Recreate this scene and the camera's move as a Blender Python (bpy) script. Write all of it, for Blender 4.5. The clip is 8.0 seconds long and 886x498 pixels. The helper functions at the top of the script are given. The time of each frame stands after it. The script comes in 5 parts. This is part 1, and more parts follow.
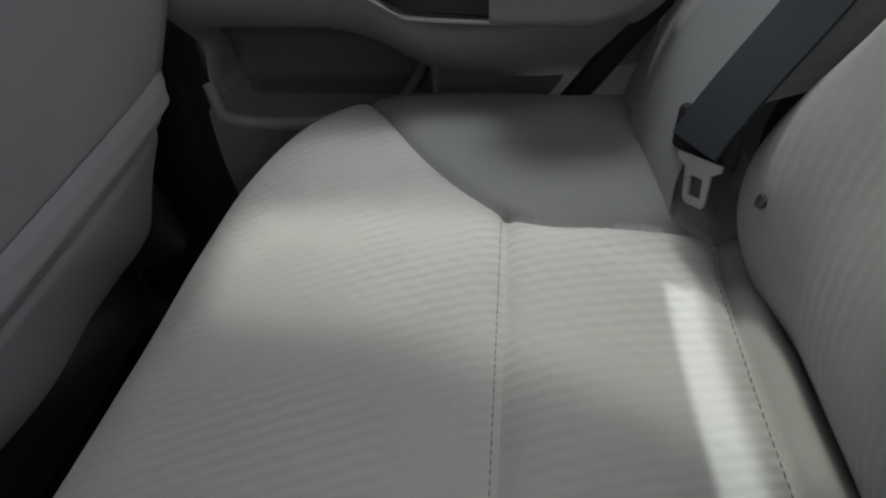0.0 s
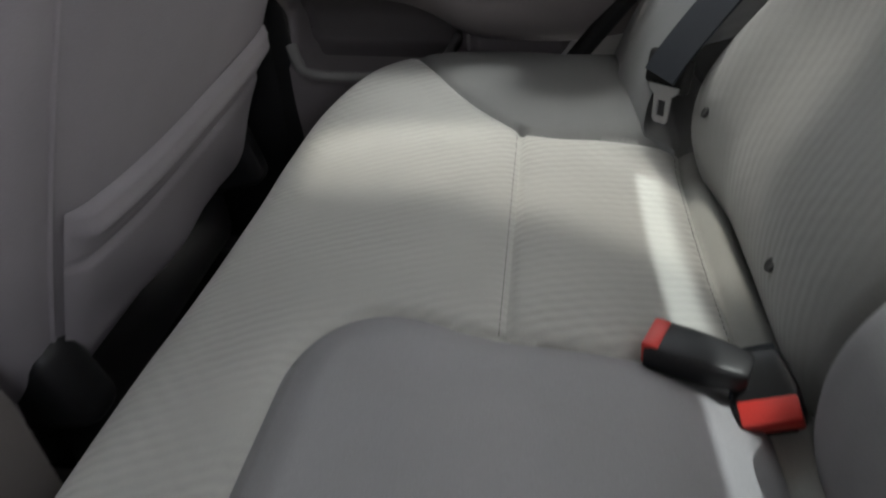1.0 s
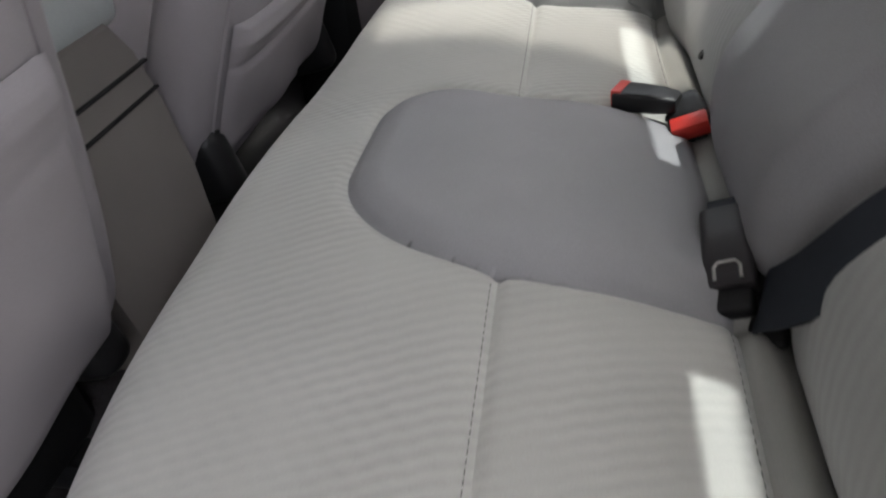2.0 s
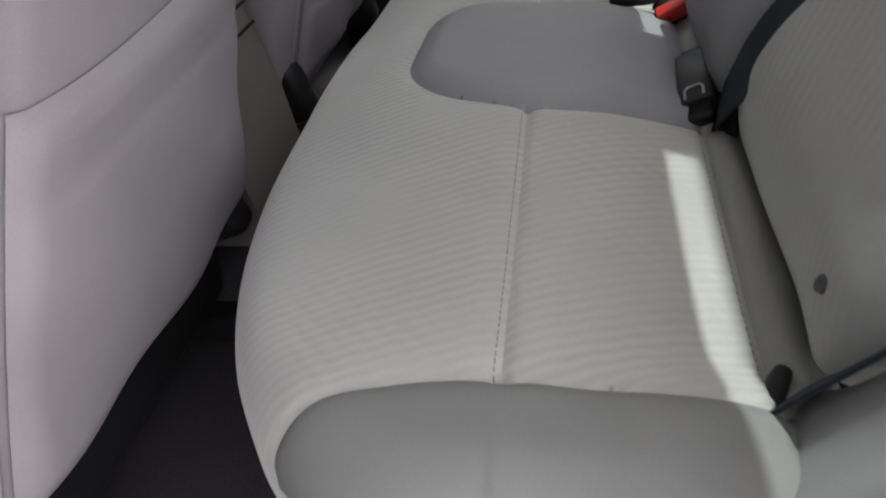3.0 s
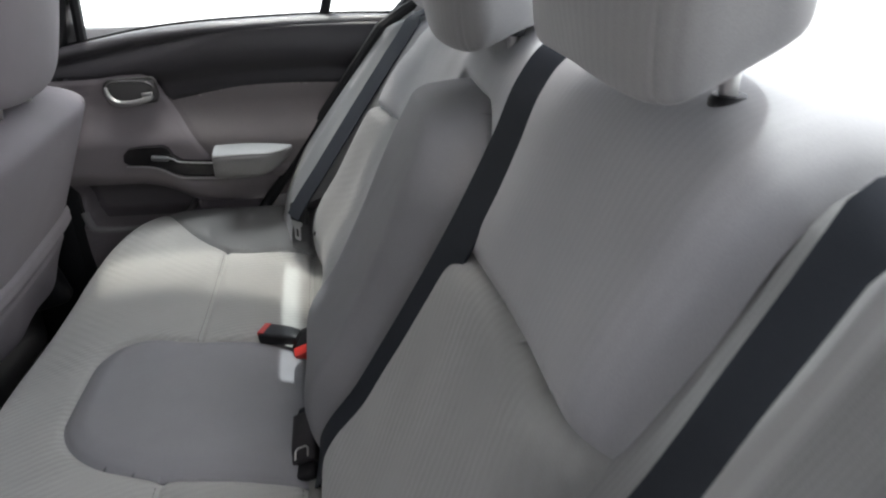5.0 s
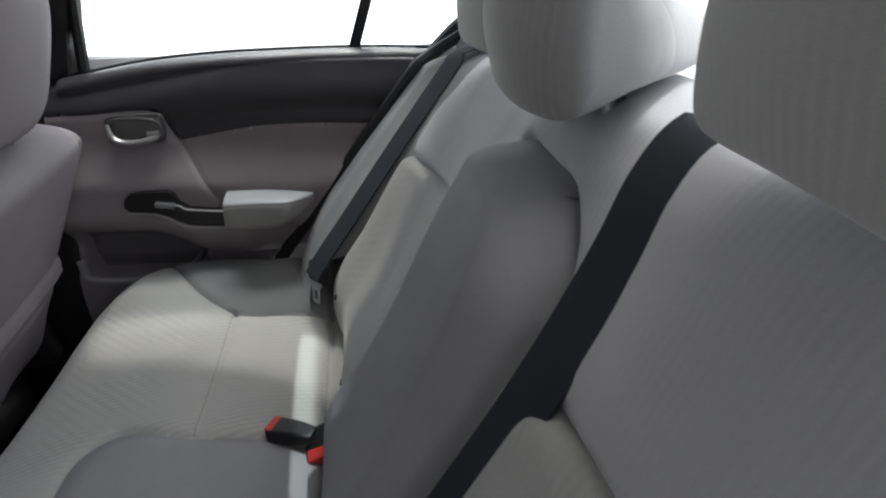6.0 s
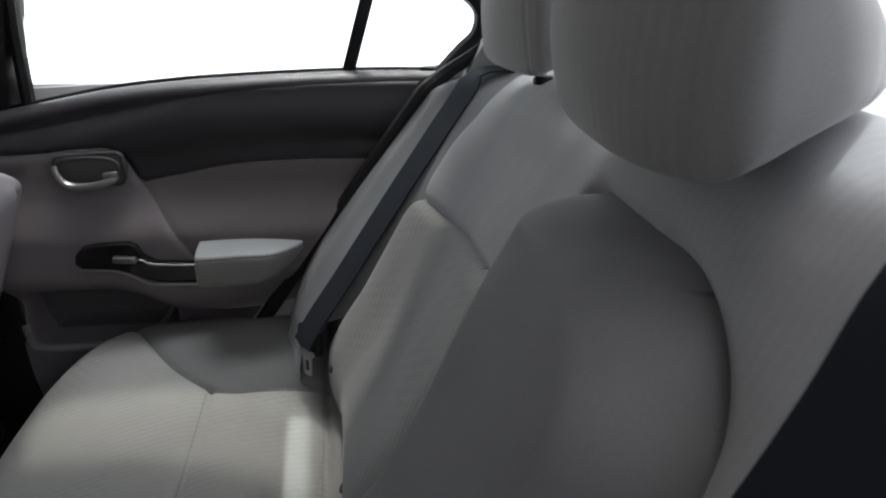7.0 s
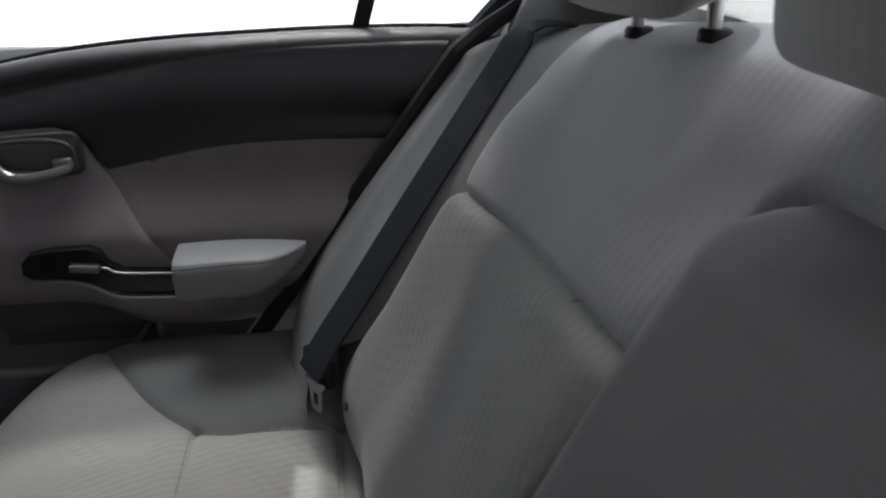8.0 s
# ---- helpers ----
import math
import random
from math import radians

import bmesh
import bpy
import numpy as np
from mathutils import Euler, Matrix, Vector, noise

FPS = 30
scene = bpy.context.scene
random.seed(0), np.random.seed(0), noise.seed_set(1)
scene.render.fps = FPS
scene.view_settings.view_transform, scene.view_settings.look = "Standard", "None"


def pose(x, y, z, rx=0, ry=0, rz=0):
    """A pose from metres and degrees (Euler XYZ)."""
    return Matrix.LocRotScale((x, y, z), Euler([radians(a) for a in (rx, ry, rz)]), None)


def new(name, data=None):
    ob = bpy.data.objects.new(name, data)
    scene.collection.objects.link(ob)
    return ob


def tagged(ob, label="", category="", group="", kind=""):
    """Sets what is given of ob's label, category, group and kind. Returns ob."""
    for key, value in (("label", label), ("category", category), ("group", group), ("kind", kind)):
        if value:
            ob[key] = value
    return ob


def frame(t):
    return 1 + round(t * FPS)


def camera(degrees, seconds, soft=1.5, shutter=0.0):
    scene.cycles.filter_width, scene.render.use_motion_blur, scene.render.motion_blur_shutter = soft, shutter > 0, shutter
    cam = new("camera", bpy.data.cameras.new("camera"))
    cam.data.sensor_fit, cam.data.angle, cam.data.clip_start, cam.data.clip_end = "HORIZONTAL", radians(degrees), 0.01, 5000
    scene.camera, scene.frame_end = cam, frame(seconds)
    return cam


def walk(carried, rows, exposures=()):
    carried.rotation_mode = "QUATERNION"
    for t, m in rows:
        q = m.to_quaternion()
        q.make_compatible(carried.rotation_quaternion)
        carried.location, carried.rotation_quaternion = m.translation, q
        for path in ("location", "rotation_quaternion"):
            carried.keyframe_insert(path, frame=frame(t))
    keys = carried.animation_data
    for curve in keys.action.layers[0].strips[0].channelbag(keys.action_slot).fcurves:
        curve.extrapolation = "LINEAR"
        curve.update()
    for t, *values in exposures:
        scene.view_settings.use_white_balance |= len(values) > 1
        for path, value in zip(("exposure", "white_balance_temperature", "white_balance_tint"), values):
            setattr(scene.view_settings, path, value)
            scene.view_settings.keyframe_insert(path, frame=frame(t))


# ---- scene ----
cam = camera(68.0, 8.0, soft=2.1, shutter=0.3)
PATH = [
    (0, -0.0001, 0.0447, 0.6602, 50.401, 2.232, 5.387),
    (0.5, 0.0003, -0.0470, 0.6465, 52.812, 1.818, 5.862),
    (1, 0.0083, -0.1775, 0.6712, 52.916, 1.693, 7.512),
    (1.5, 0.0169, -0.3510, 0.6716, 52.908, 1.564, 8.598),
    (2, 0.0316, -0.4949, 0.6580, 51.589, 3.131, 8.902),
    (2.2, 0.0269, -0.5449, 0.6560, 51.656, 3.124, 8.530),
    (3.3, 0.0857, -0.7590, 0.6666, 50.849, 10.015, 6.824),
    (3.5, 0.1208, -0.7565, 0.6964, 51.105, 9.443, 2.143),
    (3.7, 0.1563, -0.7705, 0.7272, 51.820, 8.398, -2.304),
    (4, 0.2238, -0.7878, 0.8089, 54.797, 6.796, -6.793),
    (4.5, 0.2383, -0.7982, 0.9016, 60.190, 1.058, -9.917),
    (5, 0.2295, -0.7474, 0.9472, 62.860, -0.397, -9.398),
    (5.2, 0.2315, -0.7071, 0.9495, 62.951, -0.460, -8.833),
    (6.3, 0.2138, -0.4966, 0.9395, 65.235, -1.360, -7.236),
    (6.5, 0.2127, -0.4553, 0.9343, 65.489, -0.761, -7.705),
    (7, 0.2032, -0.3618, 0.9164, 66.431, -0.875, -8.788),
    (7.5, 0.1980, -0.2642, 0.8862, 66.207, -1.118, -8.743),
    (8, 0.1810, -0.1608, 0.8700, 64.076, -0.633, -9.370),
]
walk(cam, [(t, pose(x, y, z, a, b, c)) for t, x, y, z, a, b, c in PATH],
     exposures=((0.0, 2.04, 6450, 10), (1.0, 2.25, 6650, 10), (2.0, 2.72, 6700, 12), (3.5, 2.36, 6600, 12), (4.0, 2.36, 6450, 13), (4.5, 2.46, 6400, 13),
                (5.2, 2.38, 6450, 12), (6.5, 1.88, 6450, 12), (8.0, 1.36, 6400, 14)))



# ------------------------------------------------------------------ light
world = bpy.data.worlds.new("sky")
scene.world = world
world.use_nodes = True
wn, wl = world.node_tree.nodes, world.node_tree.links
wn.clear()
SUN_EL, SUN_AZ = 71.8, 18.0      # sun behind the car, a little towards the right-hand door
sky = wn.new("ShaderNodeTexSky")
sky.sky_type = "NISHITA"
sky.sun_disc = False
sky.sun_elevation = radians(SUN_EL)
sky.sun_rotation = radians(90 - SUN_AZ)
sky.dust_density = 4.0
hsv = wn.new("ShaderNodeHueSaturation")
hsv.inputs["Saturation"].default_value = 0.35
bg = wn.new("ShaderNodeBackground")
bg.inputs["Strength"].default_value = 0.15
wout = wn.new("ShaderNodeOutputWorld")
wl.new(sky.outputs["Color"], hsv.inputs["Color"])
wl.new(hsv.outputs["Color"], bg.inputs["Color"])
wl.new(bg.outputs["Background"], wout.inputs["Surface"])

sun_data = bpy.data.lights.new("sun", "SUN")
sun_data.energy = 1.0
sun_data.angle = radians(0.6)
sun_data.color = (0.94, 1.0, 0.98)
sun = new("sun", sun_data)
az, el = radians(SUN_AZ), radians(SUN_EL)
toward = Vector((math.cos(el) * math.cos(az), math.cos(el) * math.sin(az), math.sin(el)))
sun.matrix_world = Matrix.Translation(toward * 20) @ toward.to_track_quat("Z", "Y").to_matrix().to_4x4()


# added beam lamp for daylight, in the opening of the right rear door window
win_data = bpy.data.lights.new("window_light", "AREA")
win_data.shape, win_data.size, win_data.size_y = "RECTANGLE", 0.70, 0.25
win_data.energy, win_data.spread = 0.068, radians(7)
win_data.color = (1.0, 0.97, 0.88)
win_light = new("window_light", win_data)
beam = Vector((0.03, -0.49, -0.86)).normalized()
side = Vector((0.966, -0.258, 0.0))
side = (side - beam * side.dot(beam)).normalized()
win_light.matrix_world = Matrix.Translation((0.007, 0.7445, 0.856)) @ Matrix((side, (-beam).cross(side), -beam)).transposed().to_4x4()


# second added lamp just inside the window sill, for the steep daylight
sill_data = bpy.data.lights.new("sill_fill", "AREA")
sill_data.shape, sill_data.size, sill_data.size_y = "RECTANGLE", 0.64, 0.12
sill_data.energy, sill_data.spread = 0.046, radians(38)
sill_data.color = (0.93, 0.98, 1.0)
sill_fill = new("sill_fill", sill_data)
beam = Vector((0.10, -0.24, -0.97)).normalized()
sill_fill.matrix_world = Matrix.Translation((-0.02, 0.685, 0.950)) @ Matrix((Vector((1, 0, 0)), (-beam).cross(Vector((1, 0, 0))).normalized(), -beam)).transposed().to_4x4()


# ------------------------------------------------------------------ materials
def shader(name, rough=0.6, metal=0.0, spec=0.5):
    m = bpy.data.materials.new(name)
    m.use_nodes = True
    b = m.node_tree.nodes["Principled BSDF"]
    b.inputs["Roughness"].default_value = rough
    b.inputs["Metallic"].default_value = metal
    b.inputs["Specular IOR Level"].default_value = spec
    return m, m.node_tree.nodes, m.node_tree.links, b


def mottled(nodes, links, base, spread, scale, fine=0.0, fine_scale=400.0):
    """Base colour with two scales of uneven tone. Returns the colour socket and the coordinate socket."""
    tc = nodes.new("ShaderNodeTexCoord")
    n1 = nodes.new("ShaderNodeTexNoise")
    n1.inputs["Scale"].default_value = scale
    n1.inputs["Detail"].default_value = 4
    n2 = nodes.new("ShaderNodeTexNoise")
    n2.inputs["Scale"].default_value = fine_scale
    n2.inputs["Detail"].default_value = 2
    for n in (n1, n2):
        links.new(tc.outputs["Object"], n.inputs["Vector"])
    r1 = nodes.new("ShaderNodeMapRange")
    r1.inputs["From Min"].default_value, r1.inputs["From Max"].default_value = 0.3, 0.7
    r1.inputs["To Min"].default_value, r1.inputs["To Max"].default_value = 1 - spread, 1 + spread
    r2 = nodes.new("ShaderNodeMapRange")
    r2.inputs["From Min"].default_value, r2.inputs["From Max"].default_value = 0.3, 0.7
    r2.inputs["To Min"].default_value, r2.inputs["To Max"].default_value = 1 - fine, 1 + fine
    mul = nodes.new("ShaderNodeMath")
    mul.operation = "MULTIPLY"
    links.new(n1.outputs["Fac"], r1.inputs["Value"])
    links.new(n2.outputs["Fac"], r2.inputs["Value"])
    links.new(r1.outputs["Result"], mul.inputs[0])
    links.new(r2.outputs["Result"], mul.inputs[1])
    mix = nodes.new("ShaderNodeVectorMath")
    mix.operation = "SCALE"
    mix.inputs[0].default_value = base
    links.new(mul.outputs["Value"], mix.inputs["Scale"])
    return mix.outputs["Vector"], tc.outputs["Object"], n2.outputs["Fac"]


def bump(nodes, links, b, height, strength, distance):
    bp = nodes.new("ShaderNodeBump")
    bp.inputs["Strength"].default_value = strength
    bp.inputs["Distance"].default_value = distance
    links.new(height, bp.inputs["Height"])
    links.new(bp.outputs["Normal"], b.inputs["Normal"])


def math_node(nodes, links, op, a, b=None):
    n = nodes.new("ShaderNodeMath")
    n.operation = op
    for i, v in enumerate((a, b)):
        if v is None:
            continue
        if isinstance(v, (int, float)):
            n.inputs[i].default_value = v
        else:
            links.new(v, n.inputs[i])
    return n.outputs["Value"]


def plain(name, base, rough=0.6, metal=0.0, spec=0.5, spread=0.06, scale=9.0, fine=0.05, fine_scale=900.0, relief=0.15, dist=0.0006):
    m, nodes, links, b = shader(name, rough, metal, spec)
    colour, _, grain = mottled(nodes, links, base, spread, scale, fine, fine_scale)
    links.new(colour, b.inputs["Base Color"])
    if relief:
        bump(nodes, links, b, grain, relief, dist)
    return m


def woven(name, base, pitch=0.0115, wave=0.026, relief=0.28, sheen=0.3, slant=-0.36, sway=0.3, scales=0.5, rise=1.0, tone_by=0.035):
    """Seat cloth whose wavy ribs run from front to back and up the backrest."""
    m, nodes, links, b = shader(name, 0.9, 0.0, 0.25)
    colour, co, grain = mottled(nodes, links, base, 0.06, 7.0, 0.07, 1300.0)
    sep = nodes.new("ShaderNodeSeparateXYZ")
    links.new(co, sep.inputs["Vector"])
    along = math_node(nodes, links, "ADD", sep.outputs["X"], math_node(nodes, links, "MULTIPLY", sep.outputs["Z"], rise))
    swing = math_node(nodes, links, "SINE", math_node(nodes, links, "MULTIPLY", along, 2 * math.pi / wave))
    phase = math_node(nodes, links, "MULTIPLY", sep.outputs["Y"], 2 * math.pi / pitch)
    phase = math_node(nodes, links, "ADD", phase, math_node(nodes, links, "MULTIPLY", swing, sway))
    phase = math_node(nodes, links, "ADD", phase, math_node(nodes, links, "MULTIPLY", along, slant * 2 * math.pi / pitch))
    rib = math_node(nodes, links, "SINE", phase)
    step = math_node(nodes, links, "ADD", math_node(nodes, links, "MULTIPLY", along, 2 * math.pi / (pitch * 1.5)), math_node(nodes, links, "MULTIPLY", phase, 0.5))
    cross = math_node(nodes, links, "SINE", step)
    h = math_node(nodes, links, "ADD", rib, math_node(nodes, links, "MULTIPLY", cross, scales))
    wear = nodes.new("ShaderNodeTexNoise")
    wear.inputs["Scale"].default_value = 11.0
    links.new(co, wear.inputs["Vector"])
    worn = nodes.new("ShaderNodeMapRange")
    worn.inputs["From Min"].default_value, worn.inputs["From Max"].default_value = 0.35, 0.65
    worn.inputs["To Min"].default_value, worn.inputs["To Max"].default_value = 0.15, 1.25
    links.new(wear.outputs["Fac"], worn.inputs["Value"])
    h = math_node(nodes, links, "MULTIPLY", h, worn.outputs["Result"])
    h = math_node(nodes, links, "ADD", h, math_node(nodes, links, "MULTIPLY", grain, 0.9))
    bump(nodes, links, b, h, relief, 0.0005)
    rib = math_node(nodes, links, "MULTIPLY", rib, worn.outputs["Result"])
    tone = math_node(nodes, links, "ADD", math_node(nodes, links, "MULTIPLY", rib, tone_by), 1.0)
    vm = nodes.new("ShaderNodeVectorMath")
    vm.operation = "SCALE"
    links.new(colour, vm.inputs[0])
    links.new(tone, vm.inputs["Scale"])
    links.new(vm.outputs["Vector"], b.inputs["Base Color"])
    b.inputs["Sheen Weight"].default_value = sheen
    b.inputs["Sheen Roughness"].default_value = 0.5
    return m


# lightened for the lit cushion; the lower backrest has a darker copy
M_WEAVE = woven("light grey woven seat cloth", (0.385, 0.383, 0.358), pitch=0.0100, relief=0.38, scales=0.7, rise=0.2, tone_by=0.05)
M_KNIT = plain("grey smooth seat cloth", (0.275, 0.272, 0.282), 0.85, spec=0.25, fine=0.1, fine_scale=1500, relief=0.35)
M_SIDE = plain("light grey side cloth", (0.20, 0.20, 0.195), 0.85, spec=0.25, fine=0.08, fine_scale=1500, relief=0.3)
M_BACKCLOTH = plain("grey front seat cloth", (0.252, 0.229, 0.244), 0.8, spec=0.3, fine=0.06, fine_scale=1200, relief=0.25)
M_VINYL = plain("warm grey door vinyl", (0.190, 0.168, 0.171), 0.55, spec=0.4, fine=0.05, fine_scale=700, relief=0.35)
M_CLOTHDOOR = plain("taupe door insert cloth", (0.178, 0.159, 0.154), 0.85, spec=0.25, fine=0.1, fine_scale=1100, relief=0.4)
M_DARK = plain("black grained door top", (0.0175, 0.0155, 0.0180), 0.44, spec=0.5, fine=0.12, fine_scale=800, relief=0.5)
M_BLACK = plain("black plastic", (0.012, 0.012, 0.013), 0.42, spec=0.32, relief=0.2)
M_RUBBER = plain("black rubber seal", (0.012, 0.012, 0.012), 0.7, spec=0.3, relief=0.1)
M_RED = plain("red release button", (0.62, 0.045, 0.035), 0.42, spec=0.5, spread=0.03, relief=0.05)
M_STEEL = plain("bright latch steel", (0.62, 0.62, 0.6), 0.28, metal=1.0, spread=0.04, fine=0.03, relief=0.05)
M_SATIN = plain("satin silver handle", (0.36, 0.35, 0.34), 0.32, metal=0.85, spread=0.03, relief=0.03)
M_TONGUE = plain("satin tongue steel", (0.46, 0.46, 0.46), 0.45, metal=0.6, spread=0.04, relief=0.05)
M_CARPET = plain("black floor carpet", (0.042, 0.038, 0.040), 0.95, spec=0.1, fine=0.3, fine_scale=500, relief=0.9, dist=0.003)
M_LINER = plain("pale grey roof lining", (0.5, 0.49, 0.47), 0.95, spec=0.1, fine=0.06, fine_scale=900, relief=0.3)
M_PILLAR = plain("pale grey pillar trim", (0.4, 0.4, 0.39), 0.6, spec=0.35, relief=0.3)
M_SHELF = plain("pale parcel shelf cloth", (0.58, 0.58, 0.56), 0.95, spec=0.1, fine=0.15, fine_scale=600, relief=0.6)
M_PAINT = plain("white body paint", (0.7, 0.7, 0.7), 0.25, spec=0.5, spread=0.01, fine=0.0, relief=0.0)
M_ASPHALT = plain("pale worn concrete", (0.55, 0.54, 0.52), 0.9, spec=0.2, spread=0.15, scale=0.6, fine=0.15, fine_scale=60, relief=0.5, dist=0.004)
M_THREAD = plain("grey seam thread", (0.13, 0.13, 0.125), 0.8, spec=0.2, relief=0.0)


def webbing_material():
    m, nodes, links, b = shader("dark blue-black belt webbing", 0.7, 0.0, 0.2)
    colour, co, grain = mottled(nodes, links, (0.021, 0.0245, 0.031), 0.08, 12.0, 0.12, 1400)
    links.new(colour, b.inputs["Base Color"])
    bump(nodes, links, b, grain, 0.12, 0.0003)
    return m


M_BELT = webbing_material()


def glass_material():
    m, nodes, links, b = shader("clear window glass", 0.0)
    b.inputs["Transmission Weight"].default_value = 1.0
    b.inputs["IOR"].default_value = 1.02
    b.inputs["Base Color"].default_value = (0.9, 0.95, 0.93, 1)
    return m


M_GLASS = glass_material()


def tint_material(name, tint):
    """Flat glass that lets the tint's share of the light through."""
    m, nodes, links, b = shader(name, 0.0)
    clear = nodes.new("ShaderNodeBsdfTransparent")
    clear.inputs["Color"].default_value = (*tint, 1)
    shine = nodes.new("ShaderNodeBsdfGlossy")
    shine.inputs["Roughness"].default_value = 0.02
    mix = nodes.new("ShaderNodeMixShader")
    mix.inputs["Fac"].default_value = 0.05
    links.new(clear.outputs["BSDF"], mix.inputs[1])
    links.new(shine.outputs["BSDF"], mix.inputs[2])
    links.new(mix.outputs["Shader"], nodes["Material Output"].inputs["Surface"])
    return m


# unseen front glass, made this dark to cut light from the front
M_DIMGLASS = tint_material("darkened front glass", (0.06, 0.065, 0.065))
M_GREEN = tint_material("pale green glass", (0.80, 0.81, 0.815))
M_BLOCKER = plain("dark grey light blocker", (0.07, 0.067, 0.069), 0.9, spec=0.2, spread=0.12, scale=1.5, relief=0.4, dist=0.003)


# ------------------------------------------------------------------ mesh helpers
def thing(name, at, label, category, group="", kind=""):
    ob = new(name)
    ob.empty_display_size = 0.05
    ob.location = at
    bpy.context.view_layer.update()
    return tagged(ob, label, category, group, kind)


def under(ob, parent):
    """Make ob a part of parent, with its vertices in world metres."""
    ob.parent = parent
    root = Vector(parent.location)
    up = parent.parent
    while up is not None:
        root += Vector(up.location) + up.matrix_parent_inverse.translation
        up = up.parent
    if parent.type == "EMPTY":
        ob.matrix_parent_inverse = Matrix.Translation(-root)
    return ob


def mesh_object(name, verts, faces, material, parent=None, label="", smooth=True, sharp=None):
    me = bpy.data.meshes.new(name)
    me.from_pydata([tuple(map(float, v)) for v in verts], [], [tuple(map(int, f)) for f in faces])
    me.materials.append(material)
    if smooth:
        me.polygons.foreach_set("use_smooth", [True] * len(me.polygons))
    if sharp is not None:
        me.set_sharp_from_angle(angle=radians(sharp))
    me.update()
    ob = new(name, me)
    if parent is not None:
        under(ob, parent)
    if label:
        tagged(ob, label)
    return ob


def part(name, bm, material, parent, label="", sharp=35):
    """Link a bmesh as one mesh object under a thing or a part."""
    bmesh.ops.recalc_face_normals(bm, faces=bm.faces)
    me = bpy.data.meshes.new(name)
    bm.to_mesh(me)
    bm.free()
    me.materials.append(material)
    me.polygons.foreach_set("use_smooth", [True] * len(me.polygons))
    me.set_sharp_from_angle(angle=radians(sharp))
    ob = new(name, me)
    if parent is not None:
        under(ob, parent)
    if label:
        tagged(ob, label)
    return ob


def smoothstep(a, b, x):
    t = np.clip((x - a) / (b - a), 0, 1)
    return t * t * (3 - 2 * t)


def spline(xs, ys):
    """A smooth curve through a few stations (monotone enough for seams and profiles)."""
    xs, ys = np.array(xs, float), np.array(ys, float)
    d = np.gradient(ys, xs)

    def f(x):
        x = np.clip(np.asarray(x, float), xs[0], xs[-1])
        i = np.clip(np.searchsorted(xs, x) - 1, 0, len(xs) - 2)
        h = xs[i + 1] - xs[i]
        t = (x - xs[i]) / h
        return ((1 + 2 * t) * (1 - t) ** 2 * ys[i] + t * (1 - t) ** 2 * h * d[i]
                + t * t * (3 - 2 * t) * ys[i + 1] + t * t * (t - 1) * h * d[i + 1])
    return f


def bumps(u, v, scale, seed):
    """Smooth unevenness in -1..1 from a few crossed waves."""
    r = np.random.RandomState(seed)
    out = np.zeros_like(u)
    for _ in range(7):
        a, k, p = r.uniform(0, math.tau), r.uniform(0.6, 1.6) / scale, r.uniform(0, math.tau)
        out += np.sin((u * math.cos(a) + v * math.sin(a)) * k * math.tau + p)
    return out / 5.0


def patchwork(u0, u1, v0, v1, step, inside, seams, place, pieces, rim=None):
    """A surface over a grid in u, v, cut along seams into pieces.
    inside: signed distance that is negative on the surface; seams: list of signed distance functions;
    place(u, v): world points; pieces: list of (key, test) by which a cell takes the first that is true.
    rim(points): the points of a skirt below the outline. Returns {key: (verts, faces)} and the rim."""
    nu, nv = int(round((u1 - u0) / step)) + 1, int(round((v1 - v0) / step)) + 1
    U, V = np.meshgrid(np.linspace(u0, u1, nu), np.linspace(v0, v1, nv), indexing="ij")
    e = 1e-4
    for f in [s for s in seams] + ([inside] if inside else []):
        d = f(U, V)
        gu, gv = (f(U + e, V) - f(U - e, V)) / (2 * e), (f(U, V + e) - f(U, V - e)) / (2 * e)
        g2 = np.maximum(gu * gu + gv * gv, 0.05)
        near = np.abs(d) < 0.70 * step * np.sqrt(g2)
        U = np.where(near, U - d * gu / g2, U)
        V = np.where(near, V - d * gv / g2, V)
    P = place(U, V)
    cu = (U[:-1, :-1] + U[1:, :-1] + U[1:, 1:] + U[:-1, 1:]) / 4
    cv = (V[:-1, :-1] + V[1:, :-1] + V[1:, 1:] + V[:-1, 1:]) / 4
    live = inside(cu, cv) < 0 if inside else np.ones_like(cu, bool)
    taken = ~live
    idx = np.arange(nu * nv).reshape(nu, nv)
    quads = np.stack([idx[:-1, :-1], idx[1:, :-1], idx[1:, 1:], idx[:-1, 1:]], -1)
    flat = P.reshape(-1, 3)
    out = {}
    for key, test in pieces:
        m = (~taken) & test(cu, cv)
        taken |= m
        q = quads[m]
        if len(q) == 0:
            continue
        used, inv = np.unique(q, return_inverse=True)
        out[key] = (flat[used], inv.reshape(-1, 4))
    return out, (U, V, P, live)


